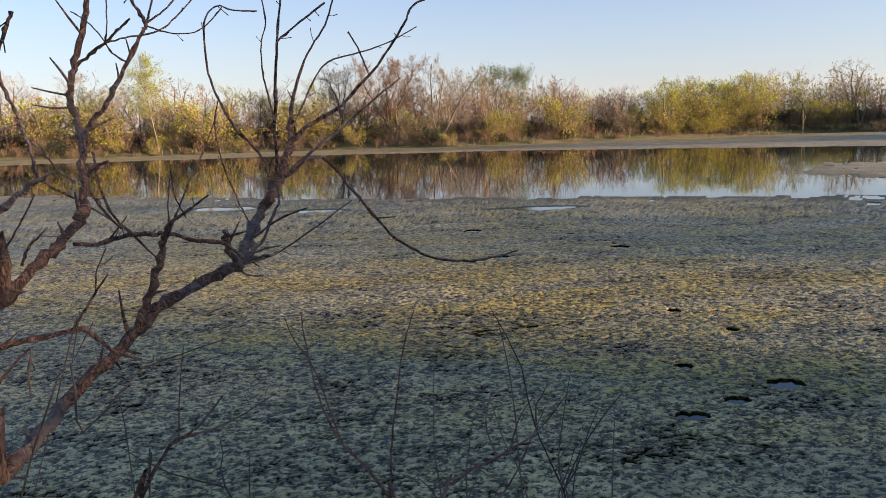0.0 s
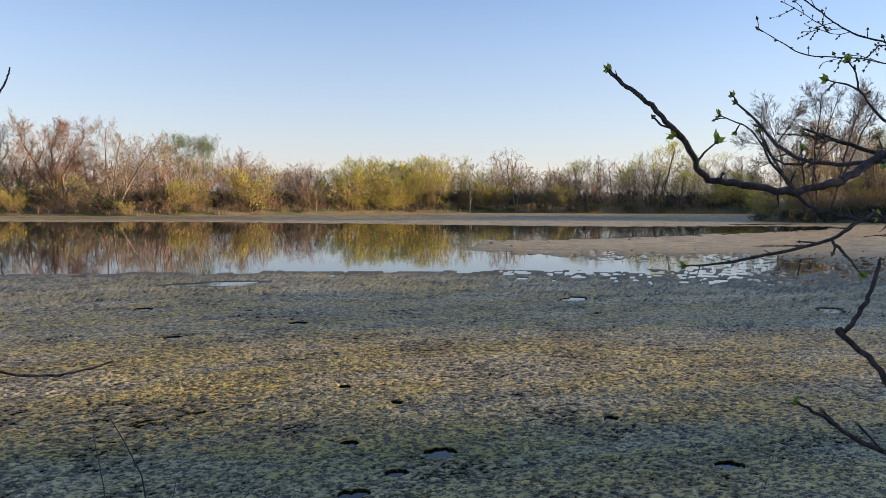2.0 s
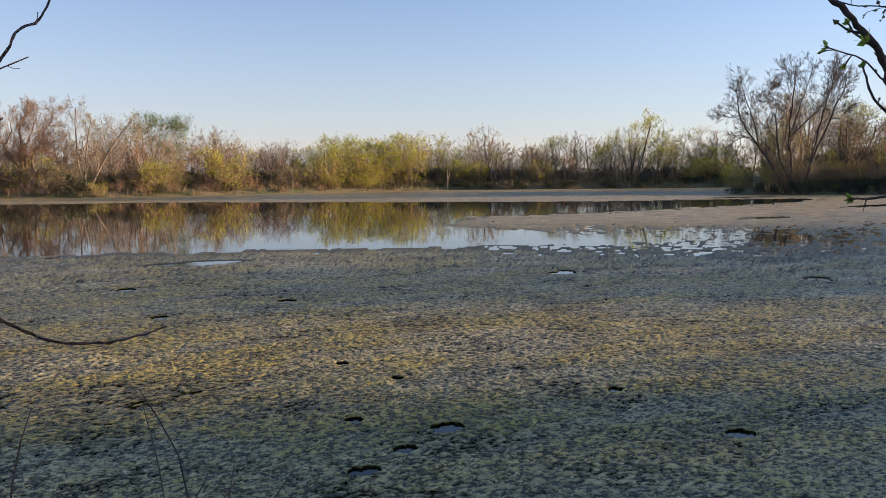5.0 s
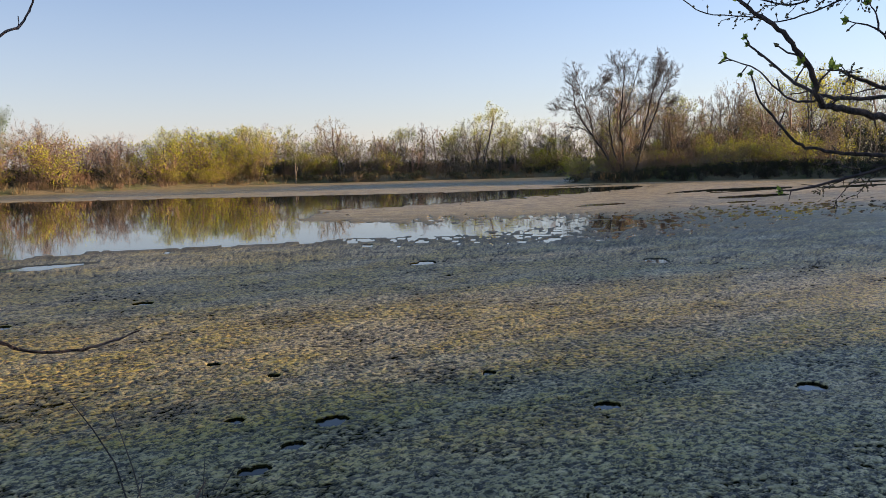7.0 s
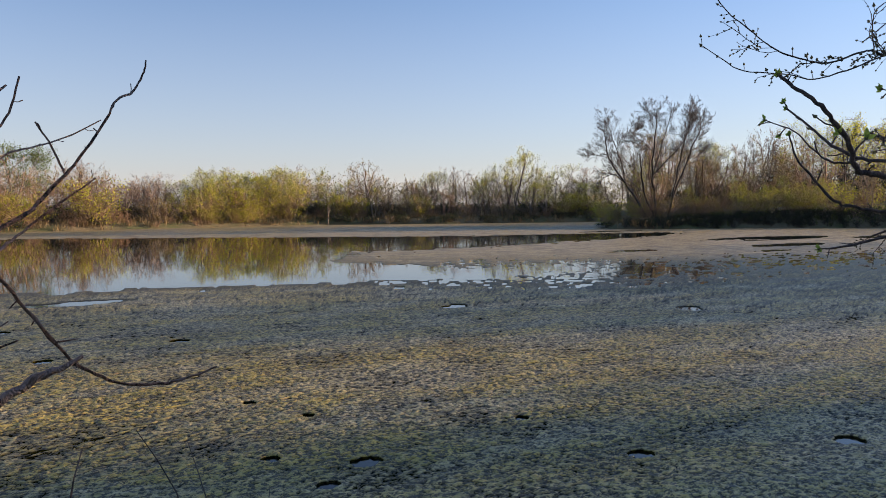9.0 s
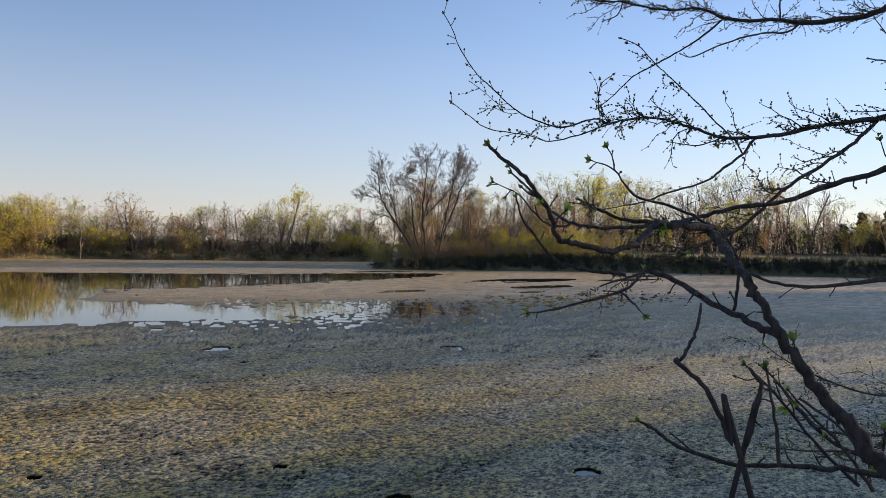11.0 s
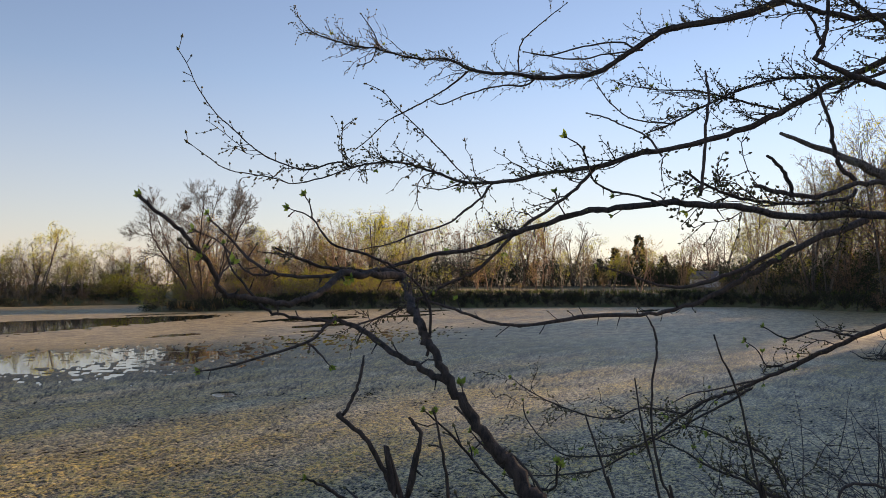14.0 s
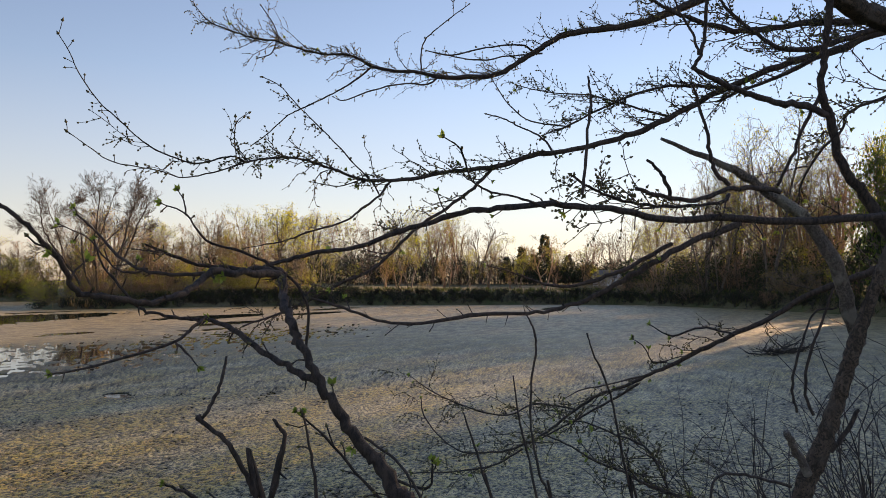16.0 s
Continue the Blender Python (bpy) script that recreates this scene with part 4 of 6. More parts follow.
def bud(w, p, way, size):
    """A small plump bud."""
    way = way.normalized()
    side = way.orthogonal().normalized()
    up = way.cross(side)
    n = len(w.verts)
    w.verts += [p - way * size * 0.4, p + side * size * 0.5, p + up * size * 0.5, p - side * size * 0.5, p - up * size * 0.5, p + way * size]
    for k in range(4):
        a, b = n + 1 + k, n + 1 + (k + 1) % 4
        w.faces += [(n, b, a), (n + 5, a, b)]


def leaf_tuft_mesh(seed):
    rng = random.Random(seed)
    w = Wood()
    for k in range(7):
        a = k * 2.4
        way = Vector((math.cos(a) * 0.7, math.sin(a) * 0.7, rng.uniform(0.4, 1.2)))
        w.blade(Vector((0, 0, 0)), way, rng.uniform(0.7, 1.1), 0.24)
    return w.mesh("leaf_tuft", LEAF_BUD, False)


TUFTS = [leaf_tuft_mesh(300 + k) for k in range(3)]
THINGS, TIPS = {}, {}
grown = random.Random(12)
NEAR = {
    "bush": ("bush", "leafless bush with peeling red-brown bark at the water's edge", "bush"),
    "hawthorn": ("hawthorn", "thorny hawthorn bush with opening green leaf buds", "bush"),
    "thorn_tree": ("thorn_tree", "leaning thorn tree with crooked budding limbs on the bank", "tree"),
    "sapling": ("sapling", "thin leafless sapling growing up from the bank", "sapling"),
    "reed": ("reed", "dry pale weed stem standing on the bank", "weed"),
}
SKIN = {"bare": BARK_BUSH, "thorn": BARK_THORN, "plain": BARK_THORN, "spur": BARK_THORN, "leafy": BARK_THORN, "trunk": BARK_TRUNK, "lichen": BARK_LICHEN, "dry": STEM_DRY}


def any_way(axis, spread):
    """A direction that leans away from an axis by about that angle."""
    out = axis.orthogonal().normalized()
    out.rotate(Matrix.Rotation(grown.uniform(0, 2 * math.pi), 3, axis))
    return (axis * math.cos(spread) + out * math.sin(spread)).normalized()


def limb(thing, style, name, points):
    """One stem or limb of a near thing, with the thorns, spurs, buds and side twigs that its style bears."""
    key = thing
    if thing in ("sapling", "reed") and name == "stem" or thing not in THINGS:
        THINGS[thing] = tagged(new(NEAR[thing][0]), NEAR[thing][1], NEAR[thing][2])
    parent = THINGS[key]
    if name in ("stem", "trunk"):
        x, y, z, r = points[0]
        dx, dy, dz = (points[0][k] - points[1][k] for k in range(3))
        drop = max(z - ground_at(x, y), 0.0) + 0.08
        run = min(0.5, drop / max(-dz, 0.02) * math.hypot(dx, dy)) / max(math.hypot(dx, dy), 1e-6)
        points = [(x + dx * run, y + dy * run, ground_at(x + dx * run, y + dy * run) - 0.06, r * 1.25)] + points
    line = smooth_line(points, 8 if name == 'trunk' else 5)
    pts = [Vector(v[:3]) for v in line]
    rad = [max(v[3], 0.001) for v in line]
    if thing == "thorn_tree":
        rad = [v * (0.56 if name == "trunk" else 0.84) for v in rad]
    big = max(rad)
    # slight crookedness
    for i in range(1, len(pts) - 1):
        pts[i] = pts[i] + Vector((grown.gauss(0, 1), grown.gauss(0, 1), grown.gauss(0, 1))) * min(rad[i], 0.012) * 0.25
        rad[i] *= grown.uniform(0.92, 1.12) if rad[i] < 0.012 else grown.uniform(0.97, 1.04)
    w, twig, buds = Wood(), Wood(), Wood()
    if style == 'bare':
        rad = [r * (grown.uniform(1.2, 1.45) if grown.random() < 0.14 else 1.0) for r in rad]
    rad = [r * (0.6 if style == 'dry' else 0.8) for r in rad]
    w.stem(pts, rad, 22 if big > 0.04 else 12 if big > 0.015 else 8 if big > 0.006 else 6, True, 0.22 if style == "bare" else 0.06, 0.07 if big > 0.015 else 0.03)
    total = sum((b - a).length for a, b in zip(pts, pts[1:]))
    gap = {"bare": 0.034, "thorn": 0.026 if thing == "thorn_tree" else 0.055, "plain": 0.16, "spur": 0.06, "leafy": 0.06, "trunk": 0.3, "lichen": 0.2, "dry": 0.25}[style]
    tufts = []
    if name in ("stem", "trunk") and style != "bare":
        gap *= 1.6
    at, i, run = gap * grown.random(), 0, 0.0
    while at < total:
        while i < len(pts) - 2 and run + (pts[i + 1] - pts[i]).length < at:
            run += (pts[i + 1] - pts[i]).length
            i += 1
        axis = (pts[i + 1] - pts[i]).normalized()
        p, r = pts[i].lerp(pts[i + 1], min(1.0, (at - run) / max((pts[i + 1] - pts[i]).length, 1e-6))), rad[i]
        lot = grown.random()
        if style in ("bare", "plain", "trunk", "lichen", "dry"):
            if lot < (0.75 if r > 0.0042 or style != "bare" else 0.22):
                length = grown.uniform(0.008, 0.03) if lot < 0.5 else grown.uniform(0.02, 0.075) * (style == "bare") + 0.012
                way = any_way(axis, 0.9)
                q, _ = wander(p, way, length + r, 2, 0.15, 0.03, grown)
                w.stem(q, [min(r * 0.5, 0.004), min(r * 0.4, 0.0028), 0.0011], 4)
        else:
            scale = 1.0 if total < 1.2 else 1.5
            if lot < 0.30 and style in ("thorn", "leafy"):
                way = any_way(axis, 1.25)
                way.z -= 0.25
                w.stem([p, p + way.normalized() * (r + grown.uniform(0.012, 0.034) * scale)], [min(0.003, r * 0.6), 0.0005], 5)
            elif lot < (1.0 if style == "spur" and grown.random() < 0.85 else 0.52 if thing == "thorn_tree" else 0.85):
                length = grown.uniform(0.012, 0.05) * scale
                q, end = wander(p, any_way(axis, 0.95), length + r, 2, 0.25, 0.08, grown)
                w.stem(q, [min(r * 0.6, 0.0026), 0.002, 0.0016], 4)
                bud(buds, q[-1], end, grown.uniform(0.008, 0.014) * (0.7 if thing == "hawthorn" else 1.5))
                if style in ("leafy", "thorn") and grown.random() < (0.5 if style == "leafy" else 0.22):
                    tufts.append((q[-1], end))
            elif total > 0.7 and (thing != "hawthorn" or grown.random() < 0.35):
                # a side twig with its own buds and thorns
                length = grown.uniform(0.10, 0.42) * (0.95 if thing == "thorn_tree" else 0.35)
                way = any_way(axis, grown.uniform(0.4, 0.8))
                way.z = 0.5 * way.z + 0.12
                q, end = wander(p, way, length, 6, 0.26, 0.02, grown)
                r0 = min(r * 0.5, 0.0050)
                twig.stem(q, [r0 + (0.0018 - r0) * k / 6 for k in range(7)], 4)
                for k in range(1, 7):
                    for _ in range(2):
                        way = any_way(end, 0.9)
                        e = q[k] + way * grown.uniform(0.01, 0.03)
                        twig.stem([q[k], e], [0.0016, 0.0011], 3)
                        bud(buds, e, way, grown.uniform(0.005, 0.009) * (1 if thing == "hawthorn" else 1.7))
                    if grown.random() < 0.5:
                        s, e2 = wander(q[k], any_way(end, 0.8), length * grown.uniform(0.2, 0.5), 3, 0.2, 0.02, grown)
                        twig.stem(s, [0.0022, 0.0019, 0.0015, 0.0011], 3)
                        for v in s[1:]:
                            bud(buds, v, any_way(e2, 0.8), grown.uniform(0.005, 0.009) * (1 if thing == "hawthorn" else 1.7))
        at += gap * grown.uniform(0.5, 1.5)
    main = piece(name, w.mesh(name, SKIN[style]), parent)
    if twig.verts:
        tagged(piece("twigwork", twig.mesh("twigwork", SKIN[style]), main), kind="stuff")
    if style in ("thorn", "spur", "leafy"):
        bud(buds, pts[-1], pts[-1] - pts[-2], 0.010 if thing == "hawthorn" else 0.018)
        tagged(piece("budwood", buds.mesh("budwood", BUD_BROWN), main), kind="stuff")
        if style == "thorn" and thing == "hawthorn" and total < 1.4 or style == "leafy":
            tufts.append((pts[-1], pts[-1] - pts[-2]))
    for p, way in tufts:
        size = grown.uniform(0.018, 0.032) * (0.75 if thing == "hawthorn" else 1.2)
        m = Matrix.Translation(p) @ way.to_track_quat("Z", "Y").to_matrix().to_4x4() @ Matrix.Scale(size, 4)
        piece("leaf_tuft", grown.choice(TUFTS), main, "", m)


limb("hawthorn", "thorn", "stem", [(1.470, 0.20, 1.45, 0.0245), (1.455, 0.315, 1.80, 0.0238), (1.443, 0.409, 1.985, 0.0228), (1.444, 0.447, 2.019, 0.0207), (1.444, 0.498, 2.075, 0.0176), (1.442, 0.534, 2.115, 0.0155), (1.438, 0.584, 2.181, 0.0134), (1.432, 0.624, 2.235, 0.0129), (1.436, 0.658, 2.293, 0.0120), (1.449, 0.688, 2.328, 0.0121), (1.480, 0.722, 2.363, 0.0118), (1.565, 0.782, 2.404, 0.0125), (1.712, 0.870, 2.445, 0.0124), (1.784, 0.930, 2.474, 0.0117), (1.834, 1.077, 2.483, 0.0078), (1.747, 1.144, 2.491, 0.0061), (1.670, 1.176, 2.516, 0.0051), (1.597, 1.197, 2.538, 0.0028)])
limb("hawthorn", "thorn", "limb", [(1.737, 0.888, 2.464, 0.0119), (1.586, 0.905, 2.465, 0.0112), (1.479, 0.918, 2.467, 0.0102), (1.412, 0.915, 2.433, 0.0092), (1.355, 0.916, 2.414, 0.0084), (1.267, 0.927, 2.400, 0.0078), (1.170, 0.950, 2.413, 0.0072), (1.117, 0.960, 2.422, 0.0066), (1.078, 0.955, 2.468, 0.0060), (1.046, 0.961, 2.504, 0.0055), (1.008, 0.979, 2.544, 0.0050), (0.986, 1.012, 2.575, 0.0043), (0.972, 1.032, 2.598, 0.0036)])
limb("hawthorn", "thorn", "limb", [(1.432, 0.624, 2.235, 0.0110), (1.434, 0.683, 2.257, 0.0090), (1.461, 0.756, 2.283, 0.0086), (1.516, 0.884, 2.334, 0.0076), (1.551, 0.972, 2.355, 0.0063)])
limb("hawthorn", "thorn", "limb", [(1.522, 0.960, 2.364, 0.0046), (1.460, 0.947, 2.344, 0.0044), (1.394, 0.949, 2.314, 0.0037), (1.308, 1.016, 2.283, 0.0035), (1.230, 1.052, 2.266, 0.0028), (1.162, 1.056, 2.264, 0.0022)])
limb("hawthorn", "thorn", "limb", [(1.461, 0.998, 2.308, 0.0038), (1.457, 0.965, 2.284, 0.0032), (1.454, 0.930, 2.254, 0.0012)])
limb("hawthorn", "plain", "stem", [(1.247, 0.625, 1.997, 0.0073), (1.228, 0.644, 2.050, 0.0067), (1.209, 0.663, 2.105, 0.0061), (1.188, 0.686, 2.158, 0.0056), (1.163, 0.728, 2.197, 0.0055), (1.175, 0.722, 2.204, 0.0046), (1.188, 0.706, 2.243, 0.0041), (1.199, 0.699, 2.283, 0.0036), (1.208, 0.701, 2.306, 0.0026)])
limb("hawthorn", "plain", "stem", [(1.244, 0.635, 1.997, 0.0067), (1.245, 0.624, 2.047, 0.0062), (1.246, 0.611, 2.091, 0.0057), (1.246, 0.601, 2.158, 0.0052), (1.244, 0.607, 2.174, 0.0047), (1.239, 0.621, 2.192, 0.0031)])
limb("hawthorn", "thorn", "limb", [(1.663, 0.382, 1.909, 0.0082), (1.585, 0.454, 1.953, 0.0075), (1.497, 0.538, 1.970, 0.0069), (1.415, 0.613, 1.977, 0.0057), (1.335, 0.686, 1.984, 0.0051), (1.256, 0.759, 2.018, 0.0045), (1.214, 0.788, 2.052, 0.0039), (1.179, 0.808, 2.073, 0.0022)])
limb("hawthorn", "thorn", "limb", [(1.408, 0.611, 1.978, 0.0051), (1.401, 0.620, 2.074, 0.0040), (1.387, 0.636, 2.176, 0.0028)])
limb("hawthorn", "thorn", "limb", [(1.677, 0.521, 1.899, 0.0056), (1.612, 0.600, 1.995, 0.0043), (1.559, 0.664, 2.093, 0.0037), (1.513, 0.719, 2.159, 0.0019)])
limb("hawthorn", "thorn", "limb", [(1.810, 0.518, 1.857, 0.0059), (1.762, 0.576, 1.960, 0.0046), (1.702, 0.648, 2.050, 0.0033), (1.681, 0.674, 2.088, 0.0020)])
limb("hawthorn", "thorn", "limb", [(3.545, -1.203, 2.695, 0.0249), (3.273, -0.837, 2.712, 0.0194), (3.003, -0.472, 2.681, 0.0164), (2.776, -0.249, 2.680, 0.0155), (2.557, -0.049, 2.661, 0.0146), (2.359, 0.079, 2.668, 0.0129), (2.158, 0.221, 2.673, 0.0112), (2.110, 0.374, 2.663, 0.0104), (2.073, 0.497, 2.646, 0.0096), (2.045, 0.589, 2.617, 0.0088), (2.018, 0.681, 2.587, 0.0080), (1.982, 0.804, 2.543, 0.0072), (1.954, 0.896, 2.531, 0.0072), (1.926, 0.988, 2.504, 0.0072), (1.906, 1.058, 2.480, 0.0080)])
limb("hawthorn", "thorn", "limb", [(1.570, 0.937, 2.465, 0.0072), (1.640, 1.021, 2.466, 0.0066), (1.647, 1.110, 2.461, 0.0060), (1.634, 1.208, 2.469, 0.0055), (1.628, 1.288, 2.503, 0.0050), (1.639, 1.371, 2.566, 0.0042), (1.623, 1.432, 2.620, 0.0030)])
limb("hawthorn", "thorn", "limb", [(1.992, 1.247, 2.327, 0.0062), (1.956, 1.323, 2.335, 0.0058), (1.919, 1.393, 2.348, 0.0054), (1.892, 1.442, 2.365, 0.0050), (1.862, 1.490, 2.431, 0.0044), (1.831, 1.532, 2.500, 0.0036), (1.816, 1.546, 2.565, 0.0028)])
limb("hawthorn", "thorn", "limb", [(1.699, 1.265, 2.479, 0.0042), (1.679, 1.303, 2.467, 0.0038), (1.674, 1.349, 2.481, 0.0034), (1.673, 1.402, 2.526, 0.0030), (1.669, 1.440, 2.563, 0.0026), (1.651, 1.516, 2.598, 0.0018)])
limb("hawthorn", "thorn", "limb", [(1.776, 0.838, 2.255, 0.0051), (1.775, 0.828, 2.328, 0.0044), (1.772, 0.830, 2.387, 0.0044), (1.761, 0.855, 2.438, 0.0044), (1.744, 0.903, 2.481, 0.0044), (1.716, 0.987, 2.521, 0.0044), (1.686, 1.077, 2.552, 0.0037), (1.668, 1.126, 2.618, 0.0029), (1.647, 1.188, 2.646, 0.0015)])
limb("hawthorn", "thorn", "limb", [(1.668, 1.126, 2.615, 0.0029), (1.664, 1.132, 2.654, 0.0022), (1.659, 1.146, 2.680, 0.0015)])
limb("hawthorn", "thorn", "limb", [(3.801, -0.351, 2.741, 0.0197), (3.658, -0.075, 2.617, 0.0168), (3.547, 0.095, 2.512, 0.0152), (3.438, 0.259, 2.409, 0.0125), (3.336, 0.394, 2.352, 0.0110), (3.241, 0.500, 2.329, 0.0096), (3.111, 0.715, 2.322, 0.0095), (2.986, 0.922, 2.285, 0.0081), (2.881, 1.055, 2.291, 0.0068), (2.783, 1.160, 2.338, 0.0067), (2.680, 1.282, 2.387, 0.0055)])
limb("hawthorn", "thorn", "limb", [(3.504, -0.052, 2.630, 0.0124), (3.402, 0.159, 2.513, 0.0110), (3.320, 0.295, 2.458, 0.0097), (3.237, 0.427, 2.440, 0.0072), (3.138, 0.601, 2.502, 0.0047), (3.070, 0.681, 2.524, 0.0023)])
limb("hawthorn", "thorn", "limb", [(2.092, 0.266, 2.658, 0.0047), (2.006, 0.328, 2.678, 0.0038), (1.924, 0.378, 2.685, 0.0037), (1.847, 0.411, 2.706, 0.0029), (1.776, 0.421, 2.773, 0.0028), (1.733, 0.451, 2.798, 0.0020)])
limb("hawthorn", "plain", "stem", [(2.163, 0.007, 1.794, 0.0046), (2.140, 0.035, 1.870, 0.0046), (2.115, 0.062, 1.997, 0.0042), (2.092, 0.082, 2.119, 0.0038), (2.071, 0.103, 2.196, 0.0038), (2.049, 0.130, 2.264, 0.0030), (2.031, 0.145, 2.317, 0.0022)])
limb("hawthorn", "plain", "stem", [(2.397, 0.282, 1.699, 0.0053), (2.373, 0.296, 1.787, 0.0052), (2.345, 0.326, 1.863, 0.0048), (2.316, 0.347, 2.004, 0.0043), (2.295, 0.343, 2.144, 0.0043), (2.280, 0.327, 2.247, 0.0043), (2.262, 0.329, 2.308, 0.0042), (2.238, 0.350, 2.359, 0.0025)])
limb("hawthorn", "plain", "stem", [(2.047, 0.380, 1.791, 0.0046), (2.036, 0.402, 1.864, 0.0046), (2.026, 0.423, 1.928, 0.0038), (2.016, 0.445, 2.005, 0.0038), (2.002, 0.473, 2.096, 0.0023)])
limb("hawthorn", "plain", "stem", [(2.182, 0.288, 1.761, 0.0048), (2.165, 0.318, 1.921, 0.0040), (2.153, 0.340, 2.017, 0.0040), (2.144, 0.355, 2.097, 0.0032), (2.137, 0.365, 2.185, 0.0024)])
limb("hawthorn", "plain", "limb", [(2.572, 0.225, 2.748, 0.0076), (2.589, 0.217, 2.836, 0.0067), (2.603, 0.209, 2.973, 0.0058), (2.618, 0.201, 3.074, 0.0058), (2.629, 0.212, 3.165, 0.0039)])
limb("hawthorn", "thorn", "limb", [(1.831, 0.697, 2.023, 0.0066), (1.830, 0.602, 1.945, 0.0050), (1.824, 0.510, 1.937, 0.0042), (1.791, 0.492, 2.011, 0.0028)])
limb("hawthorn", "thorn", "limb", [(1.832, 0.690, 2.045, 0.0044), (1.827, 0.602, 1.995, 0.0043), (1.808, 0.557, 1.960, 0.0042), (1.787, 0.519, 1.917, 0.0042)])
limb("hawthorn", "thorn", "limb", [(1.897, 0.810, 2.109, 0.0046), (1.884, 0.770, 2.083, 0.0038), (1.877, 0.717, 2.028, 0.0037)])
limb("thorn_tree", "trunk", "trunk", [(4.051, -0.553, 1.091, 0.1135), (4.035, -0.604, 1.314, 0.1075), (4.016, -0.640, 1.507, 0.0989), (4.008, -0.715, 1.698, 0.0877), (3.996, -0.776, 1.901, 0.0767), (3.984, -0.836, 2.101, 0.0723), (3.972, -0.896, 2.313, 0.0627), (3.963, -0.967, 2.522, 0.0572), (3.960, -1.063, 2.755, 0.0517), (3.963, -1.182, 3.010, 0.0488), (3.959, -1.275, 3.263, 0.0460)])
limb("thorn_tree", "lichen", "limb", [(4.160, -0.907, 2.170, 0.0466), (4.072, -0.844, 2.362, 0.0486), (3.984, -0.779, 2.548, 0.0478), (3.884, -0.674, 2.716, 0.0445), (3.787, -0.568, 2.806, 0.0386), (3.676, -0.416, 2.900, 0.0317), (3.575, -0.292, 2.969, 0.0237), (3.468, -0.149, 3.025, 0.0172), (3.364, -0.011, 3.072, 0.0096)])
limb("thorn_tree", "plain", "limb", [(4.026, -1.053, 2.628, 0.0421), (3.939, -0.899, 2.874, 0.0365), (3.880, -0.807, 2.973, 0.0311), (3.832, -0.761, 3.111, 0.0283), (3.793, -0.738, 3.221, 0.0256), (3.747, -0.691, 3.329, 0.0228), (3.718, -0.702, 3.448, 0.0227), (3.689, -0.715, 3.591, 0.0225), (3.656, -0.724, 3.781, 0.0199)])
limb("thorn_tree", "plain", "limb", [(3.790, -0.726, 3.221, 0.0230), (3.688, -0.608, 3.252, 0.0214), (3.586, -0.481, 3.254, 0.0197), (3.483, -0.359, 3.275, 0.0182), (3.382, -0.241, 3.306, 0.0167), (3.285, -0.138, 3.348, 0.0129)])
limb("thorn_tree", "plain", "limb", [(3.285, -0.138, 3.343, 0.0117), (3.292, -0.168, 3.395, 0.0117), (3.294, -0.188, 3.488, 0.0105), (3.288, -0.201, 3.675, 0.0093)])
limb("thorn_tree", "plain", "limb", [(3.290, -0.163, 3.399, 0.0082), (3.278, -0.139, 3.488, 0.0070), (3.256, -0.084, 3.592, 0.0058), (3.245, -0.063, 3.674, 0.0047)])
limb("thorn_tree", "plain", "limb", [(3.459, -0.286, 2.877, 0.0133), (3.418, -0.228, 2.929, 0.0132), (3.387, -0.209, 3.009, 0.0119), (3.357, -0.194, 3.100, 0.0106), (3.320, -0.160, 3.213, 0.0094), (3.288, -0.138, 3.278, 0.0070)])
limb("thorn_tree", "plain", "limb", [(3.633, -0.504, 2.862, 0.0174), (3.510, -0.379, 2.868, 0.0158), (3.397, -0.282, 2.852, 0.0142), (3.273, -0.145, 2.795, 0.0138), (3.148, -0.016, 2.803, 0.0135), (3.035, 0.076, 2.819, 0.0110)])
limb("thorn_tree", "plain", "limb", [(3.181, -0.052, 2.794, 0.0113), (3.138, -0.038, 2.851, 0.0112), (3.091, -0.007, 2.901, 0.0100), (3.042, 0.034, 2.931, 0.0077)])
limb("thorn_tree", "thorn", "limb", [(3.355, -0.280, 2.824, 0.0117), (3.280, -0.232, 2.782, 0.0103), (3.157, -0.037, 2.760, 0.0090), (3.041, 0.130, 2.777, 0.0088), (2.945, 0.229, 2.812, 0.0076), (2.857, 0.302, 2.857, 0.0053)])
limb("thorn_tree", "thorn", "limb", [(3.775, -0.695, 3.322, 0.0128), (3.761, -0.628, 3.182, 0.0115), (3.749, -0.566, 3.028, 0.0115), (3.736, -0.504, 2.900, 0.0102)])
limb("thorn_tree", "thorn", "limb", [(4.029, -1.184, 3.391, 0.0145), (3.975, -1.003, 3.332, 0.0118), (3.926, -0.832, 3.257, 0.0105), (3.922, -0.806, 3.178, 0.0092), (3.895, -0.705, 3.072, 0.0092), (3.878, -0.629, 2.940, 0.0079), (3.875, -0.608, 2.861, 0.0066)])
limb("thorn_tree", "trunk", "limb", [(4.464, -1.601, 3.587, 0.0997), (4.180, -1.133, 3.717, 0.0827), (3.982, -0.921, 3.748, 0.0720), (3.803, -0.771, 3.766, 0.0618), (3.625, -0.629, 3.805, 0.0497)])
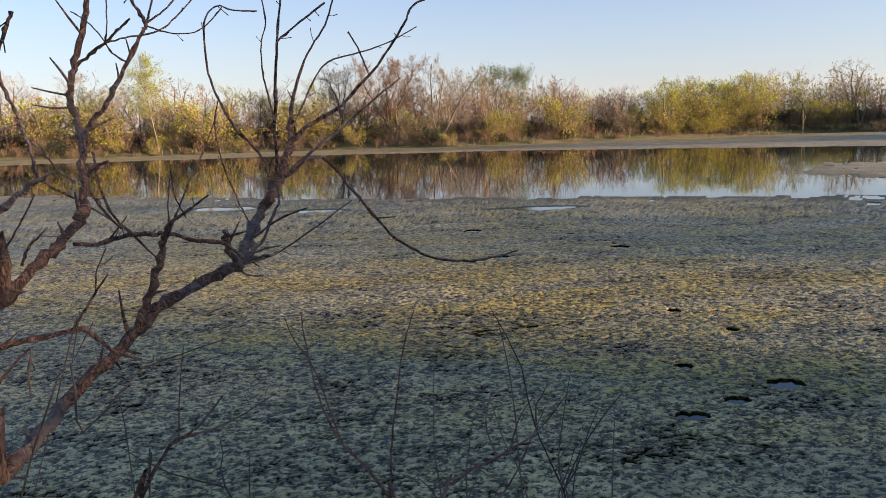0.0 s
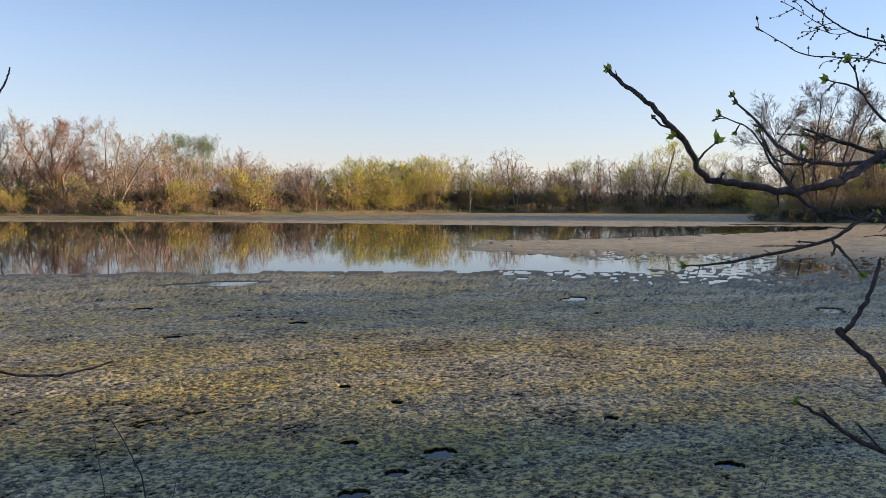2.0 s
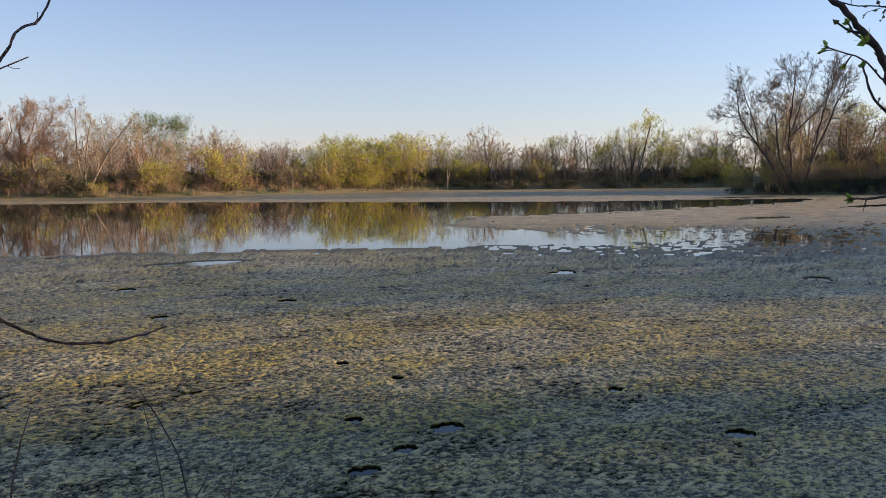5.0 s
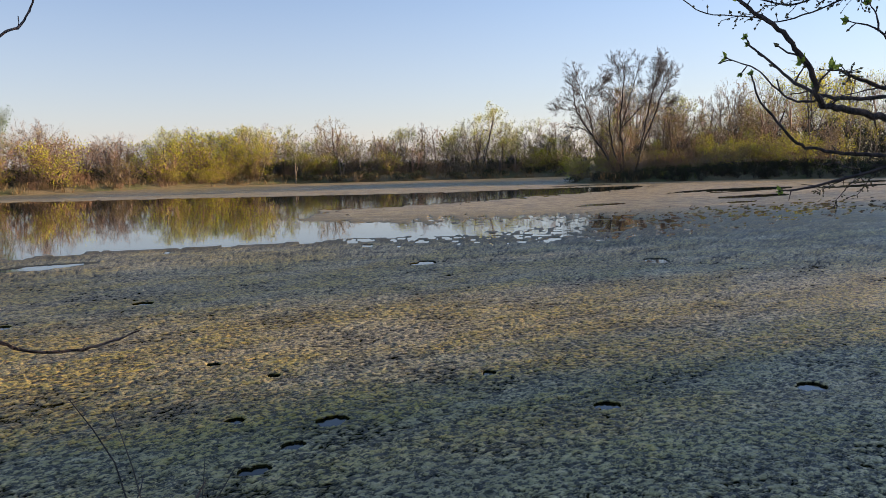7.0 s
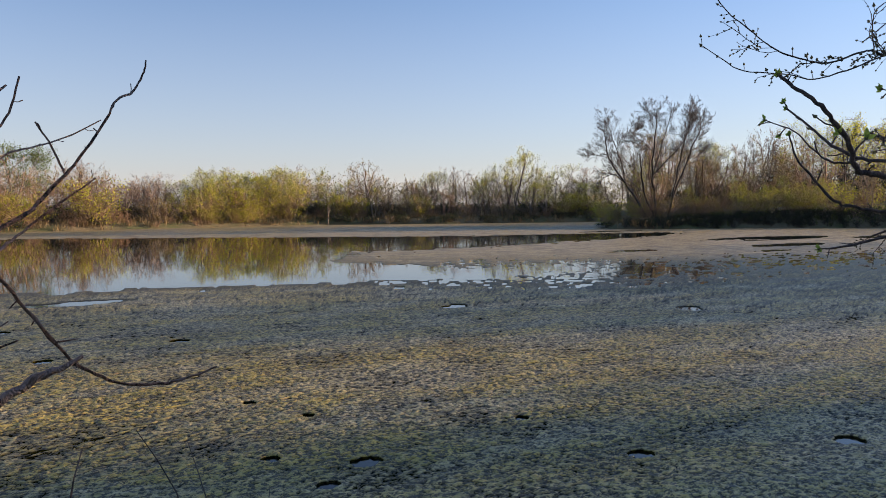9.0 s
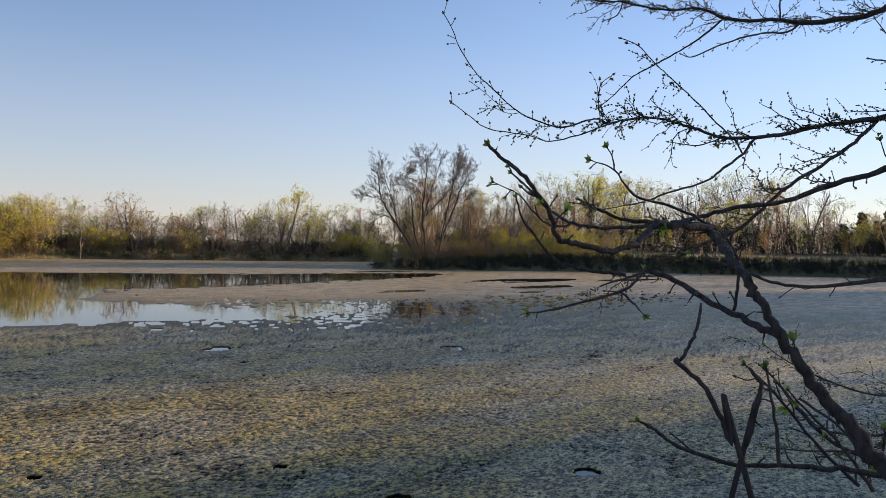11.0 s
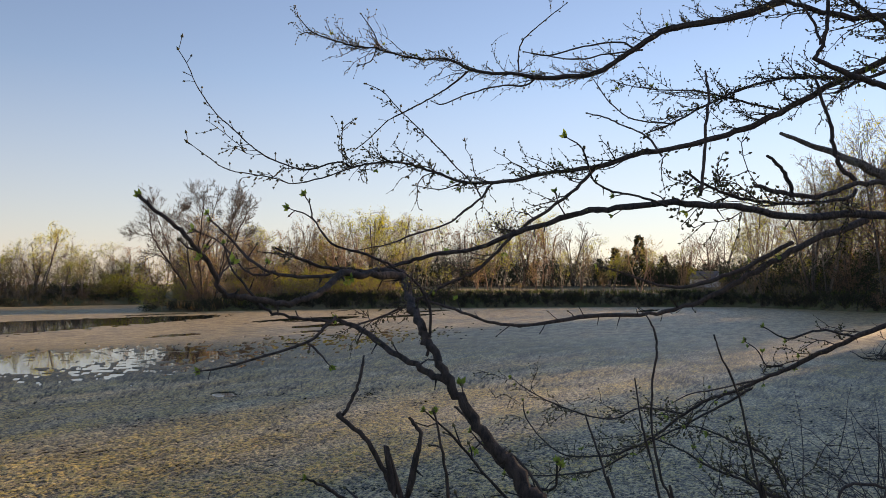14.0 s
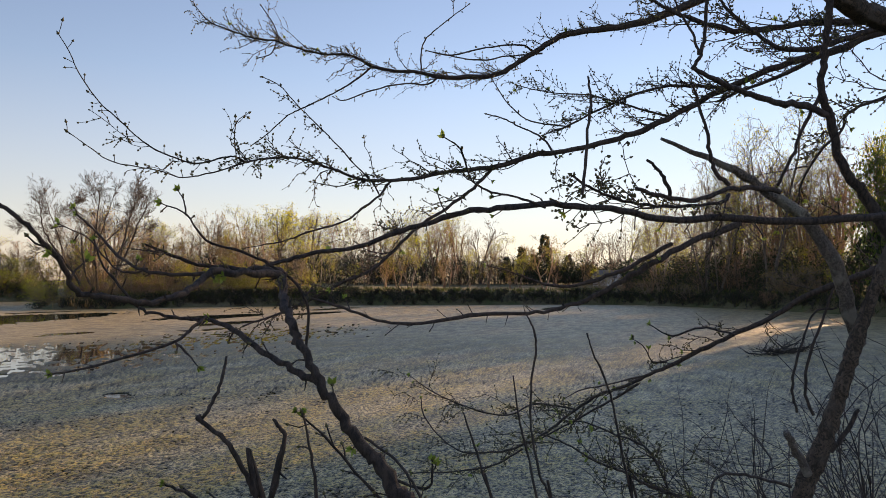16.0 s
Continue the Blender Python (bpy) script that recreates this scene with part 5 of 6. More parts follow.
limb("thorn_tree", "thorn", "limb", [(5.722, -2.025, 4.166, 0.0475), (5.536, -1.360, 4.111, 0.0403), (5.466, -1.055, 3.986, 0.0368), (5.401, -0.776, 3.916, 0.0332), (5.317, -0.424, 3.771, 0.0296), (5.265, -0.176, 3.643, 0.0297), (5.202, 0.110, 3.496, 0.0298), (5.147, 0.361, 3.405, 0.0262), (5.080, 0.651, 3.338, 0.0244), (5.032, 0.869, 3.313, 0.0245), (4.985, 1.090, 3.239, 0.0227), (4.914, 1.384, 3.209, 0.0190), (4.848, 1.602, 3.162, 0.0171), (4.793, 1.784, 3.141, 0.0152), (4.736, 1.965, 3.148, 0.0152), (4.549, 2.085, 3.194, 0.0120), (4.377, 2.161, 3.218, 0.0108), (4.209, 2.230, 3.226, 0.0096), (4.035, 2.324, 3.185, 0.0093), (3.888, 2.329, 3.146, 0.0090)])
limb("thorn_tree", "spur", "limb", [(3.888, 2.329, 3.146, 0.0082), (3.830, 2.368, 3.171, 0.0073), (3.774, 2.406, 3.157, 0.0073), (3.695, 2.519, 3.117, 0.0072), (3.620, 2.613, 3.141, 0.0063), (3.543, 2.706, 3.189, 0.0063), (3.477, 2.766, 3.249, 0.0054), (3.410, 2.824, 3.326, 0.0054), (3.333, 2.890, 3.411, 0.0045), (3.254, 2.953, 3.548, 0.0045), (3.192, 2.966, 3.653, 0.0037), (3.132, 2.980, 3.725, 0.0029)])
limb("thorn_tree", "spur", "limb", [(3.888, 2.329, 3.146, 0.0066), (3.767, 2.418, 3.085, 0.0064), (3.629, 2.562, 3.029, 0.0055), (3.508, 2.637, 3.056, 0.0046), (3.357, 2.808, 3.086, 0.0045), (3.243, 2.856, 3.144, 0.0037), (3.128, 2.904, 3.214, 0.0029)])
limb("thorn_tree", "spur", "limb", [(3.783, 2.327, 3.155, 0.0048), (3.774, 2.335, 3.283, 0.0048), (3.775, 2.319, 3.364, 0.0040), (3.793, 2.255, 3.412, 0.0032)])
limb("thorn_tree", "thorn", "limb", [(4.993, 1.131, 3.223, 0.0171), (4.907, 1.263, 3.064, 0.0169), (4.809, 1.429, 2.926, 0.0168), (4.704, 1.626, 2.754, 0.0166), (4.611, 1.785, 2.567, 0.0164), (4.515, 1.939, 2.474, 0.0145), (4.410, 2.124, 2.365, 0.0125), (4.306, 2.305, 2.265, 0.0106), (4.193, 2.515, 2.177, 0.0088)])
limb("thorn_tree", "spur", "limb", [(4.793, 1.784, 3.134, 0.0114), (4.715, 1.825, 3.035, 0.0112), (4.623, 1.913, 2.937, 0.0111), (4.532, 1.992, 2.850, 0.0091), (4.410, 2.171, 2.778, 0.0090), (4.300, 2.310, 2.711, 0.0071), (4.170, 2.511, 2.660, 0.0035)])
limb("thorn_tree", "spur", "limb", [(4.777, 1.850, 3.042, 0.0076), (4.733, 1.882, 3.118, 0.0076), (4.657, 2.006, 3.263, 0.0066), (4.589, 2.107, 3.388, 0.0065), (4.506, 2.253, 3.548, 0.0056), (4.455, 2.310, 3.615, 0.0055), (4.391, 2.401, 3.729, 0.0046), (4.331, 2.491, 3.776, 0.0037)])
limb("thorn_tree", "spur", "limb", [(4.736, 1.965, 3.148, 0.0057), (4.647, 2.089, 3.095, 0.0056), (4.545, 2.245, 3.116, 0.0037)])
limb("thorn_tree", "thorn", "limb", [(7.484, -1.139, 5.353, 0.0767), (7.354, -0.699, 5.197, 0.0665), (7.224, -0.259, 5.040, 0.0511), (7.139, 0.035, 4.910, 0.0511), (7.067, 0.280, 4.821, 0.0460), (6.933, 0.719, 4.751, 0.0409), (6.859, 0.964, 4.698, 0.0383), (6.805, 1.160, 4.569, 0.0358), (6.750, 1.356, 4.440, 0.0332), (6.708, 1.503, 4.352, 0.0307), (6.618, 1.796, 4.324, 0.0307), (6.549, 2.015, 4.327, 0.0281), (6.460, 2.174, 4.357, 0.0229), (6.366, 2.355, 4.355, 0.0202), (6.270, 2.534, 4.384, 0.0201), (6.172, 2.711, 4.472, 0.0150), (6.065, 2.933, 4.469, 0.0124), (5.956, 3.153, 4.516, 0.0124), (5.877, 3.276, 4.558, 0.0111), (5.786, 3.445, 4.569, 0.0098), (5.693, 3.611, 4.620, 0.0085), (5.600, 3.776, 4.689, 0.0073), (5.527, 3.869, 4.810, 0.0048)])
limb("thorn_tree", "spur", "limb", [(6.370, 2.576, 4.415, 0.0128), (6.286, 2.758, 4.251, 0.0114), (6.215, 2.890, 4.156, 0.0101), (6.116, 3.117, 4.019, 0.0101), (6.045, 3.246, 3.936, 0.0075), (5.964, 3.421, 3.752, 0.0075), (5.902, 3.523, 3.656, 0.0050)])
limb("thorn_tree", "spur", "limb", [(6.550, 2.015, 4.317, 0.0128), (6.504, 2.107, 4.250, 0.0127), (6.431, 2.270, 4.253, 0.0102), (6.325, 2.554, 4.185, 0.0101), (6.236, 2.789, 4.087, 0.0076), (6.186, 2.876, 4.112, 0.0050)])
limb("thorn_tree", "spur", "limb", [(6.502, 2.161, 4.367, 0.0102), (6.495, 2.145, 4.612, 0.0089), (6.528, 2.012, 4.766, 0.0077), (6.602, 1.742, 4.983, 0.0051)])
limb("thorn_tree", "spur", "limb", [(6.797, 1.184, 4.559, 0.0128), (6.756, 1.306, 4.619, 0.0115), (6.666, 1.599, 4.591, 0.0102), (6.578, 1.892, 4.522, 0.0102), (6.508, 2.111, 4.561, 0.0064)])
limb("thorn_tree", "spur", "limb", [(6.821, 1.111, 4.544, 0.0128), (6.731, 1.404, 4.516, 0.0102), (6.656, 1.648, 4.478, 0.0102), (6.579, 1.892, 4.512, 0.0077), (6.531, 2.038, 4.547, 0.0051)])
limb("thorn_tree", "spur", "limb", [(5.837, 3.254, 4.544, 0.0073), (5.828, 3.301, 4.436, 0.0073), (5.793, 3.418, 4.391, 0.0049)])
limb("thorn_tree", "spur", "limb", [(5.845, 3.230, 4.539, 0.0073), (5.823, 3.276, 4.680, 0.0073), (5.782, 3.382, 4.850, 0.0049)])
limb("thorn_tree", "thorn", "limb", [(5.198, -1.680, 4.093, 0.0370), (5.069, -1.256, 4.029, 0.0302), (4.951, -0.877, 4.019, 0.0286), (4.872, -0.621, 3.984, 0.0269), (4.813, -0.428, 3.966, 0.0252), (4.762, -0.268, 3.998, 0.0218), (4.704, -0.092, 4.053, 0.0168), (4.644, 0.084, 4.146, 0.0134)])
limb("thorn_tree", "thorn", "limb", [(4.968, -1.611, 4.069, 0.0289), (4.848, -1.206, 3.934, 0.0241), (4.768, -0.935, 3.839, 0.0225), (4.732, -0.812, 3.796, 0.0209), (4.674, -0.628, 3.805, 0.0193), (4.632, -0.506, 3.877, 0.0161), (4.578, -0.353, 4.011, 0.0129), (4.543, -0.262, 4.139, 0.0096)])
limb("thorn_tree", "thorn", "limb", [(5.430, -0.359, 3.784, 0.0190), (5.380, -0.069, 3.804, 0.0153), (5.344, 0.189, 3.762, 0.0116), (5.309, 0.452, 3.654, 0.0097), (5.285, 0.681, 3.544, 0.0078), (5.281, 0.838, 3.492, 0.0059)])
limb("thorn_tree", "thorn", "limb", [(5.429, 0.006, 3.614, 0.0116), (5.434, 0.232, 3.688, 0.0098), (5.423, 0.503, 3.782, 0.0080), (5.413, 0.780, 3.819, 0.0061), (5.406, 1.046, 3.889, 0.0041)])
limb("thorn_tree", "spur", "limb", [(5.119, 0.713, 3.302, 0.0114), (5.183, 0.820, 3.453, 0.0097), (5.231, 0.988, 3.550, 0.0079), (5.290, 1.123, 3.629, 0.0080), (5.348, 1.262, 3.683, 0.0061)])
limb("thorn_tree", "spur", "limb", [(5.535, 0.677, 3.594, 0.0082), (5.514, 0.962, 3.646, 0.0072), (5.523, 1.134, 3.785, 0.0063), (5.541, 1.268, 3.990, 0.0042)])
limb("thorn_tree", "thorn", "limb", [(5.296, -0.961, 3.926, 0.0215), (5.289, -0.695, 3.799, 0.0181), (5.278, -0.421, 3.705, 0.0147), (5.318, -0.318, 3.665, 0.0130)])
limb("thorn_tree", "leafy", "limb", [(5.167, -1.349, 2.631, 0.0336), (5.203, -1.144, 2.530, 0.0308), (5.246, -0.964, 2.454, 0.0279), (5.297, -0.810, 2.381, 0.0249), (5.338, -0.614, 2.241, 0.0236), (5.375, -0.412, 2.144, 0.0221), (5.421, -0.237, 2.043, 0.0225), (5.465, -0.057, 1.939, 0.0210), (5.507, 0.131, 1.843, 0.0195), (5.547, 0.324, 1.741, 0.0178), (5.584, 0.524, 1.647, 0.0161), (5.623, 0.730, 1.490, 0.0143), (5.666, 0.902, 1.349, 0.0125), (5.706, 1.079, 1.247, 0.0126), (5.742, 1.260, 1.186, 0.0107), (5.749, 1.529, 1.165, 0.0087), (5.775, 1.720, 1.256, 0.0066), (5.810, 1.872, 1.416, 0.0067), (5.878, 1.920, 1.537, 0.0045)])
limb("thorn_tree", "leafy", "limb", [(5.355, 0.198, 1.789, 0.0133), (5.407, 0.389, 1.659, 0.0116), (5.434, 0.663, 1.492, 0.0099), (5.481, 0.870, 1.365, 0.0080)])
limb("thorn_tree", "leafy", "limb", [(5.543, 0.638, 1.567, 0.0100), (5.591, 0.931, 1.585, 0.0093), (5.665, 1.157, 1.479, 0.0084), (5.732, 1.391, 1.485, 0.0086), (5.793, 1.635, 1.541, 0.0077), (5.863, 1.845, 1.610, 0.0068), (5.938, 2.040, 1.706, 0.0046)])
limb("thorn_tree", "leafy", "limb", [(5.742, 1.065, 1.221, 0.0106), (5.744, 1.304, 1.076, 0.0096), (5.722, 1.610, 1.015, 0.0087), (5.696, 1.922, 0.984, 0.0055)])
limb("thorn_tree", "leafy", "limb", [(5.210, -0.402, 2.145, 0.0107), (5.179, -0.198, 2.185, 0.0090), (5.163, -0.025, 2.128, 0.0091), (5.151, 0.114, 2.197, 0.0055)])
limb("thorn_tree", "leafy", "limb", [(5.300, 0.013, 1.951, 0.0093), (5.272, 0.102, 1.951, 0.0074), (5.251, 0.155, 2.043, 0.0056), (5.226, 0.226, 2.099, 0.0037)])
limb("thorn_tree", "leafy", "limb", [(5.374, 0.125, 1.858, 0.0095), (5.333, 0.382, 1.783, 0.0076), (5.311, 0.569, 1.739, 0.0058), (5.314, 0.685, 1.676, 0.0039)])
limb("thorn_tree", "thorn", "limb", [(3.829, -0.216, 1.335, 0.0131), (3.811, -0.066, 1.456, 0.0106), (3.804, 0.061, 1.500, 0.0094), (3.795, 0.191, 1.557, 0.0095), (3.795, 0.298, 1.589, 0.0082), (3.776, 0.458, 1.677, 0.0069), (3.766, 0.595, 1.724, 0.0042)])
limb("thorn_tree", "thorn", "limb", [(3.991, -0.064, 1.328, 0.0097), (3.962, 0.067, 1.626, 0.0084), (3.934, 0.229, 1.704, 0.0070), (3.915, 0.366, 1.755, 0.0057), (3.906, 0.478, 1.764, 0.0043)])
limb("thorn_tree", "plain", "limb", [(4.167, -0.703, 1.818, 0.0111), (4.148, -0.664, 1.942, 0.0111), (4.147, -0.692, 2.137, 0.0097), (4.157, -0.746, 2.276, 0.0097), (4.166, -0.800, 2.442, 0.0083)])
limb("thorn_tree", "plain", "limb", [(4.031, -0.610, 1.847, 0.0095), (4.018, -0.590, 1.982, 0.0095), (4.021, -0.625, 2.144, 0.0081), (4.033, -0.691, 2.320, 0.0068), (4.064, -0.794, 2.348, 0.0068)])
limb("thorn_tree", "lichen", "limb", [(3.951, -0.645, 1.575, 0.0289), (3.870, -0.576, 1.716, 0.0259), (3.802, -0.538, 1.790, 0.0204)])
limb("thorn_tree", "plain", "limb", [(4.088, -0.763, 1.660, 0.0189), (4.107, -0.842, 1.768, 0.0162), (4.119, -0.894, 1.863, 0.0122)])
limb("thorn_tree", "plain", "limb", [(3.930, -0.569, 1.516, 0.0118), (3.854, -0.416, 1.566, 0.0104), (3.787, -0.291, 1.589, 0.0104), (3.742, -0.228, 1.564, 0.0090), (3.713, -0.202, 1.468, 0.0089)])
limb("bush", "bare", "stem", [(-0.611, 0.922, 1.833, 0.0143), (-0.578, 0.947, 1.865, 0.0131), (-0.570, 1.022, 1.887, 0.0125), (-0.556, 1.097, 1.916, 0.0125), (-0.536, 1.173, 1.943, 0.0124), (-0.509, 1.249, 1.976, 0.0126), (-0.472, 1.313, 2.016, 0.0117), (-0.430, 1.373, 2.034, 0.0112), (-0.383, 1.433, 2.052, 0.0127), (-0.372, 1.477, 2.088, 0.0119), (-0.361, 1.521, 2.126, 0.0111), (-0.343, 1.567, 2.171, 0.0114), (-0.324, 1.610, 2.202, 0.0099)])
limb("bush", "bare", "limb", [(-0.514, 1.249, 1.974, 0.0079), (-0.483, 1.248, 2.033, 0.0074), (-0.461, 1.247, 2.089, 0.0069), (-0.447, 1.244, 2.131, 0.0059), (-0.434, 1.237, 2.154, 0.0045), (-0.407, 1.230, 2.174, 0.0027), (-0.363, 1.225, 2.203, 0.0018)])
limb("bush", "bare", "stem", [(-0.640, 1.024, 2.026, 0.0130), (-0.608, 1.046, 2.071, 0.0117), (-0.588, 1.065, 2.102, 0.0106), (-0.563, 1.084, 2.130, 0.0100), (-0.540, 1.103, 2.155, 0.0097), (-0.518, 1.122, 2.184, 0.0086), (-0.520, 1.141, 2.211, 0.0075), (-0.528, 1.162, 2.252, 0.0067), (-0.533, 1.183, 2.293, 0.0068), (-0.547, 1.202, 2.323, 0.0060), (-0.564, 1.223, 2.362, 0.0057), (-0.564, 1.245, 2.406, 0.0062), (-0.556, 1.268, 2.460, 0.0054), (-0.552, 1.291, 2.515, 0.0054), (-0.553, 1.312, 2.553, 0.0050)])
limb("bush", "bare", "limb", [(-0.558, 1.241, 2.303, 0.0053), (-0.533, 1.259, 2.340, 0.0049), (-0.514, 1.277, 2.380, 0.0045), (-0.495, 1.295, 2.421, 0.0041), (-0.479, 1.313, 2.463, 0.0037), (-0.476, 1.327, 2.480, 0.0037), (-0.496, 1.344, 2.510, 0.0028), (-0.523, 1.361, 2.543, 0.0024)])
limb("bush", "bare", "limb", [(-0.477, 1.330, 2.481, 0.0028), (-0.473, 1.344, 2.502, 0.0024), (-0.469, 1.360, 2.541, 0.0024)])
limb("bush", "bare", "limb", [(-0.477, 1.330, 2.481, 0.0023), (-0.450, 1.344, 2.502, 0.0019), (-0.424, 1.359, 2.535, 0.0014)])
limb("bush", "bare", "limb", [(-0.583, 1.289, 2.410, 0.0032), (-0.546, 1.280, 2.433, 0.0032), (-0.518, 1.269, 2.447, 0.0027), (-0.492, 1.260, 2.466, 0.0022), (-0.471, 1.249, 2.478, 0.0018)])
limb("bush", "bare", "limb", [(-0.516, 1.264, 2.445, 0.0018), (-0.488, 1.286, 2.455, 0.0018), (-0.449, 1.308, 2.466, 0.0018), (-0.428, 1.332, 2.489, 0.0014), (-0.403, 1.358, 2.525, 0.0014)])
limb("bush", "bare", "limb", [(-0.477, 1.330, 2.478, 0.0019), (-0.444, 1.346, 2.467, 0.0014), (-0.407, 1.364, 2.469, 0.0014), (-0.387, 1.385, 2.487, 0.0015), (-0.369, 1.407, 2.516, 0.0015)])
limb("bush", "bare", "limb", [(-0.518, 1.264, 2.445, 0.0018), (-0.511, 1.259, 2.475, 0.0013), (-0.507, 1.255, 2.516, 0.0013)])
limb("bush", "bare", "limb", [(-0.486, 1.259, 2.414, 0.0018), (-0.505, 1.256, 2.427, 0.0018), (-0.524, 1.256, 2.458, 0.0013), (-0.543, 1.254, 2.479, 0.0013), (-0.563, 1.251, 2.492, 0.0012)])
limb("bush", "bare", "limb", [(-0.569, 1.194, 2.136, 0.0044), (-0.549, 1.225, 2.130, 0.0045), (-0.525, 1.257, 2.136, 0.0046), (-0.491, 1.289, 2.135, 0.0052), (-0.464, 1.320, 2.130, 0.0048), (-0.426, 1.349, 2.114, 0.0045), (-0.386, 1.379, 2.101, 0.0046), (-0.362, 1.406, 2.069, 0.0041)])
limb("bush", "bare", "limb", [(-0.327, 1.609, 2.199, 0.0088), (-0.312, 1.636, 2.259, 0.0077), (-0.309, 1.662, 2.317, 0.0054), (-0.305, 1.688, 2.371, 0.0042), (-0.275, 1.719, 2.461, 0.0030), (-0.239, 1.746, 2.522, 0.0025), (-0.218, 1.774, 2.591, 0.0025)])
limb("bush", "bare", "limb", [(-0.333, 1.611, 2.208, 0.0053), (-0.336, 1.626, 2.301, 0.0047), (-0.332, 1.640, 2.393, 0.0041), (-0.327, 1.653, 2.473, 0.0035), (-0.316, 1.670, 2.577, 0.0029)])
limb("bush", "bare", "limb", [(-0.342, 1.586, 2.181, 0.0046), (-0.357, 1.587, 2.245, 0.0040), (-0.405, 1.588, 2.303, 0.0040), (-0.435, 1.588, 2.360, 0.0034), (-0.453, 1.588, 2.416, 0.0028), (-0.457, 1.589, 2.482, 0.0028), (-0.450, 1.587, 2.525, 0.0022), (-0.424, 1.582, 2.545, 0.0017), (-0.394, 1.571, 2.534, 0.0017), (-0.343, 1.561, 2.529, 0.0016)])
limb("bush", "bare", "limb", [(-0.307, 1.641, 2.277, 0.0056), (-0.266, 1.696, 2.315, 0.0050), (-0.210, 1.728, 2.349, 0.0046), (-0.149, 1.762, 2.414, 0.0042), (-0.109, 1.778, 2.463, 0.0036), (-0.068, 1.791, 2.527, 0.0032), (-0.048, 1.794, 2.563, 0.0030), (-0.015, 1.800, 2.585, 0.0028), (0.005, 1.800, 2.624, 0.0024), (0.011, 1.805, 2.648, 0.0020)])
limb("bush", "bare", "limb", [(-0.149, 1.762, 2.416, 0.0026), (-0.168, 1.774, 2.465, 0.0023), (-0.193, 1.789, 2.512, 0.0019)])
limb("bush", "bare", "limb", [(-0.324, 1.610, 2.202, 0.0050), (-0.290, 1.700, 2.240, 0.0045), (-0.262, 1.780, 2.270, 0.0040), (-0.227, 1.832, 2.297, 0.0037), (-0.150, 1.835, 2.360, 0.0028), (-0.083, 1.836, 2.411, 0.0020)])
limb("bush", "bare", "limb", [(-0.318, 1.610, 2.205, 0.0050), (-0.285, 1.740, 2.235, 0.0044), (-0.259, 1.826, 2.223, 0.0043), (-0.195, 1.875, 2.130, 0.0042), (-0.128, 1.920, 2.037, 0.0041), (-0.080, 1.930, 2.000, 0.0040), (-0.031, 1.939, 1.972, 0.0039), (0.050, 1.950, 1.955, 0.0037), (0.120, 1.962, 1.958, 0.0033), (0.195, 1.974, 1.974, 0.0024)])
limb("bush", "bare", "limb", [(-0.336, 1.628, 2.318, 0.0023), (-0.348, 1.637, 2.370, 0.0023), (-0.357, 1.644, 2.417, 0.0023), (-0.360, 1.654, 2.474, 0.0018), (-0.349, 1.661, 2.520, 0.0018), (-0.357, 1.670, 2.578, 0.0018)])
limb("bush", "bare", "limb", [(-0.305, 1.640, 2.300, 0.0026), (-0.256, 1.785, 2.435, 0.0024), (-0.194, 1.858, 2.469, 0.0022), (-0.125, 1.930, 2.496, 0.0020), (-0.045, 1.985, 2.542, 0.0014)])
limb("bush", "bare", "limb", [(-0.327, 1.654, 2.479, 0.0029), (-0.288, 1.712, 2.525, 0.0024), (-0.240, 1.771, 2.573, 0.0025)])
limb("bush", "bare", "limb", [(-0.378, 1.433, 2.052, 0.0079), (-0.391, 1.413, 2.083, 0.0073), (-0.390, 1.394, 2.124, 0.0061)])
limb("bush", "bare", "limb", [(-0.372, 1.435, 2.062, 0.0048), (-0.343, 1.457, 2.090, 0.0043), (-0.313, 1.483, 2.151, 0.0038), (-0.310, 1.507, 2.192, 0.0027)])
limb("bush", "bare", "limb", [(-0.372, 1.440, 2.055, 0.0036), (-0.417, 2.020, 1.989, 0.0030), (-0.231, 2.017, 2.113, 0.0016)])
limb("bush", "bare", "limb", [(-0.357, 1.471, 2.099, 0.0032), (-0.304, 1.487, 2.134, 0.0027), (-0.256, 1.500, 2.150, 0.0016)])
limb("bush", "bare", "limb", [(-0.372, 1.434, 2.057, 0.0042), (-0.351, 1.436, 2.065, 0.0042), (-0.321, 1.436, 2.069, 0.0026)])
limb("bush", "bare", "limb", [(-0.383, 1.433, 2.052, 0.0042), (-0.363, 1.431, 2.034, 0.0026), (-0.333, 1.430, 2.033, 0.0016)])
limb("bush", "bare", "limb", [(-0.655, 1.071, 2.003, 0.0064), (-0.643, 1.093, 2.004, 0.0061), (-0.605, 1.115, 2.007, 0.0054), (-0.556, 1.138, 2.012, 0.0047), (-0.549, 1.159, 2.009, 0.0048), (-0.534, 1.176, 1.983, 0.0040), (-0.517, 1.194, 1.959, 0.0036), (-0.490, 1.213, 1.942, 0.0023)])
limb("bush", "bare", "limb", [(-0.551, 1.124, 2.015, 0.0029), (-0.532, 1.128, 2.044, 0.0025), (-0.510, 1.134, 2.077, 0.0021), (-0.495, 1.137, 2.097, 0.0013)])
limb("bush", "bare", "limb", [(-0.514, 1.133, 2.073, 0.0017), (-0.512, 1.138, 2.102, 0.0013), (-0.497, 1.143, 2.135, 0.0012)])
limb("bush", "bare", "limb", [(-0.545, 1.044, 2.463, 0.0029), (-0.555, 1.039, 2.434, 0.0029), (-0.570, 1.034, 2.399, 0.0029)])
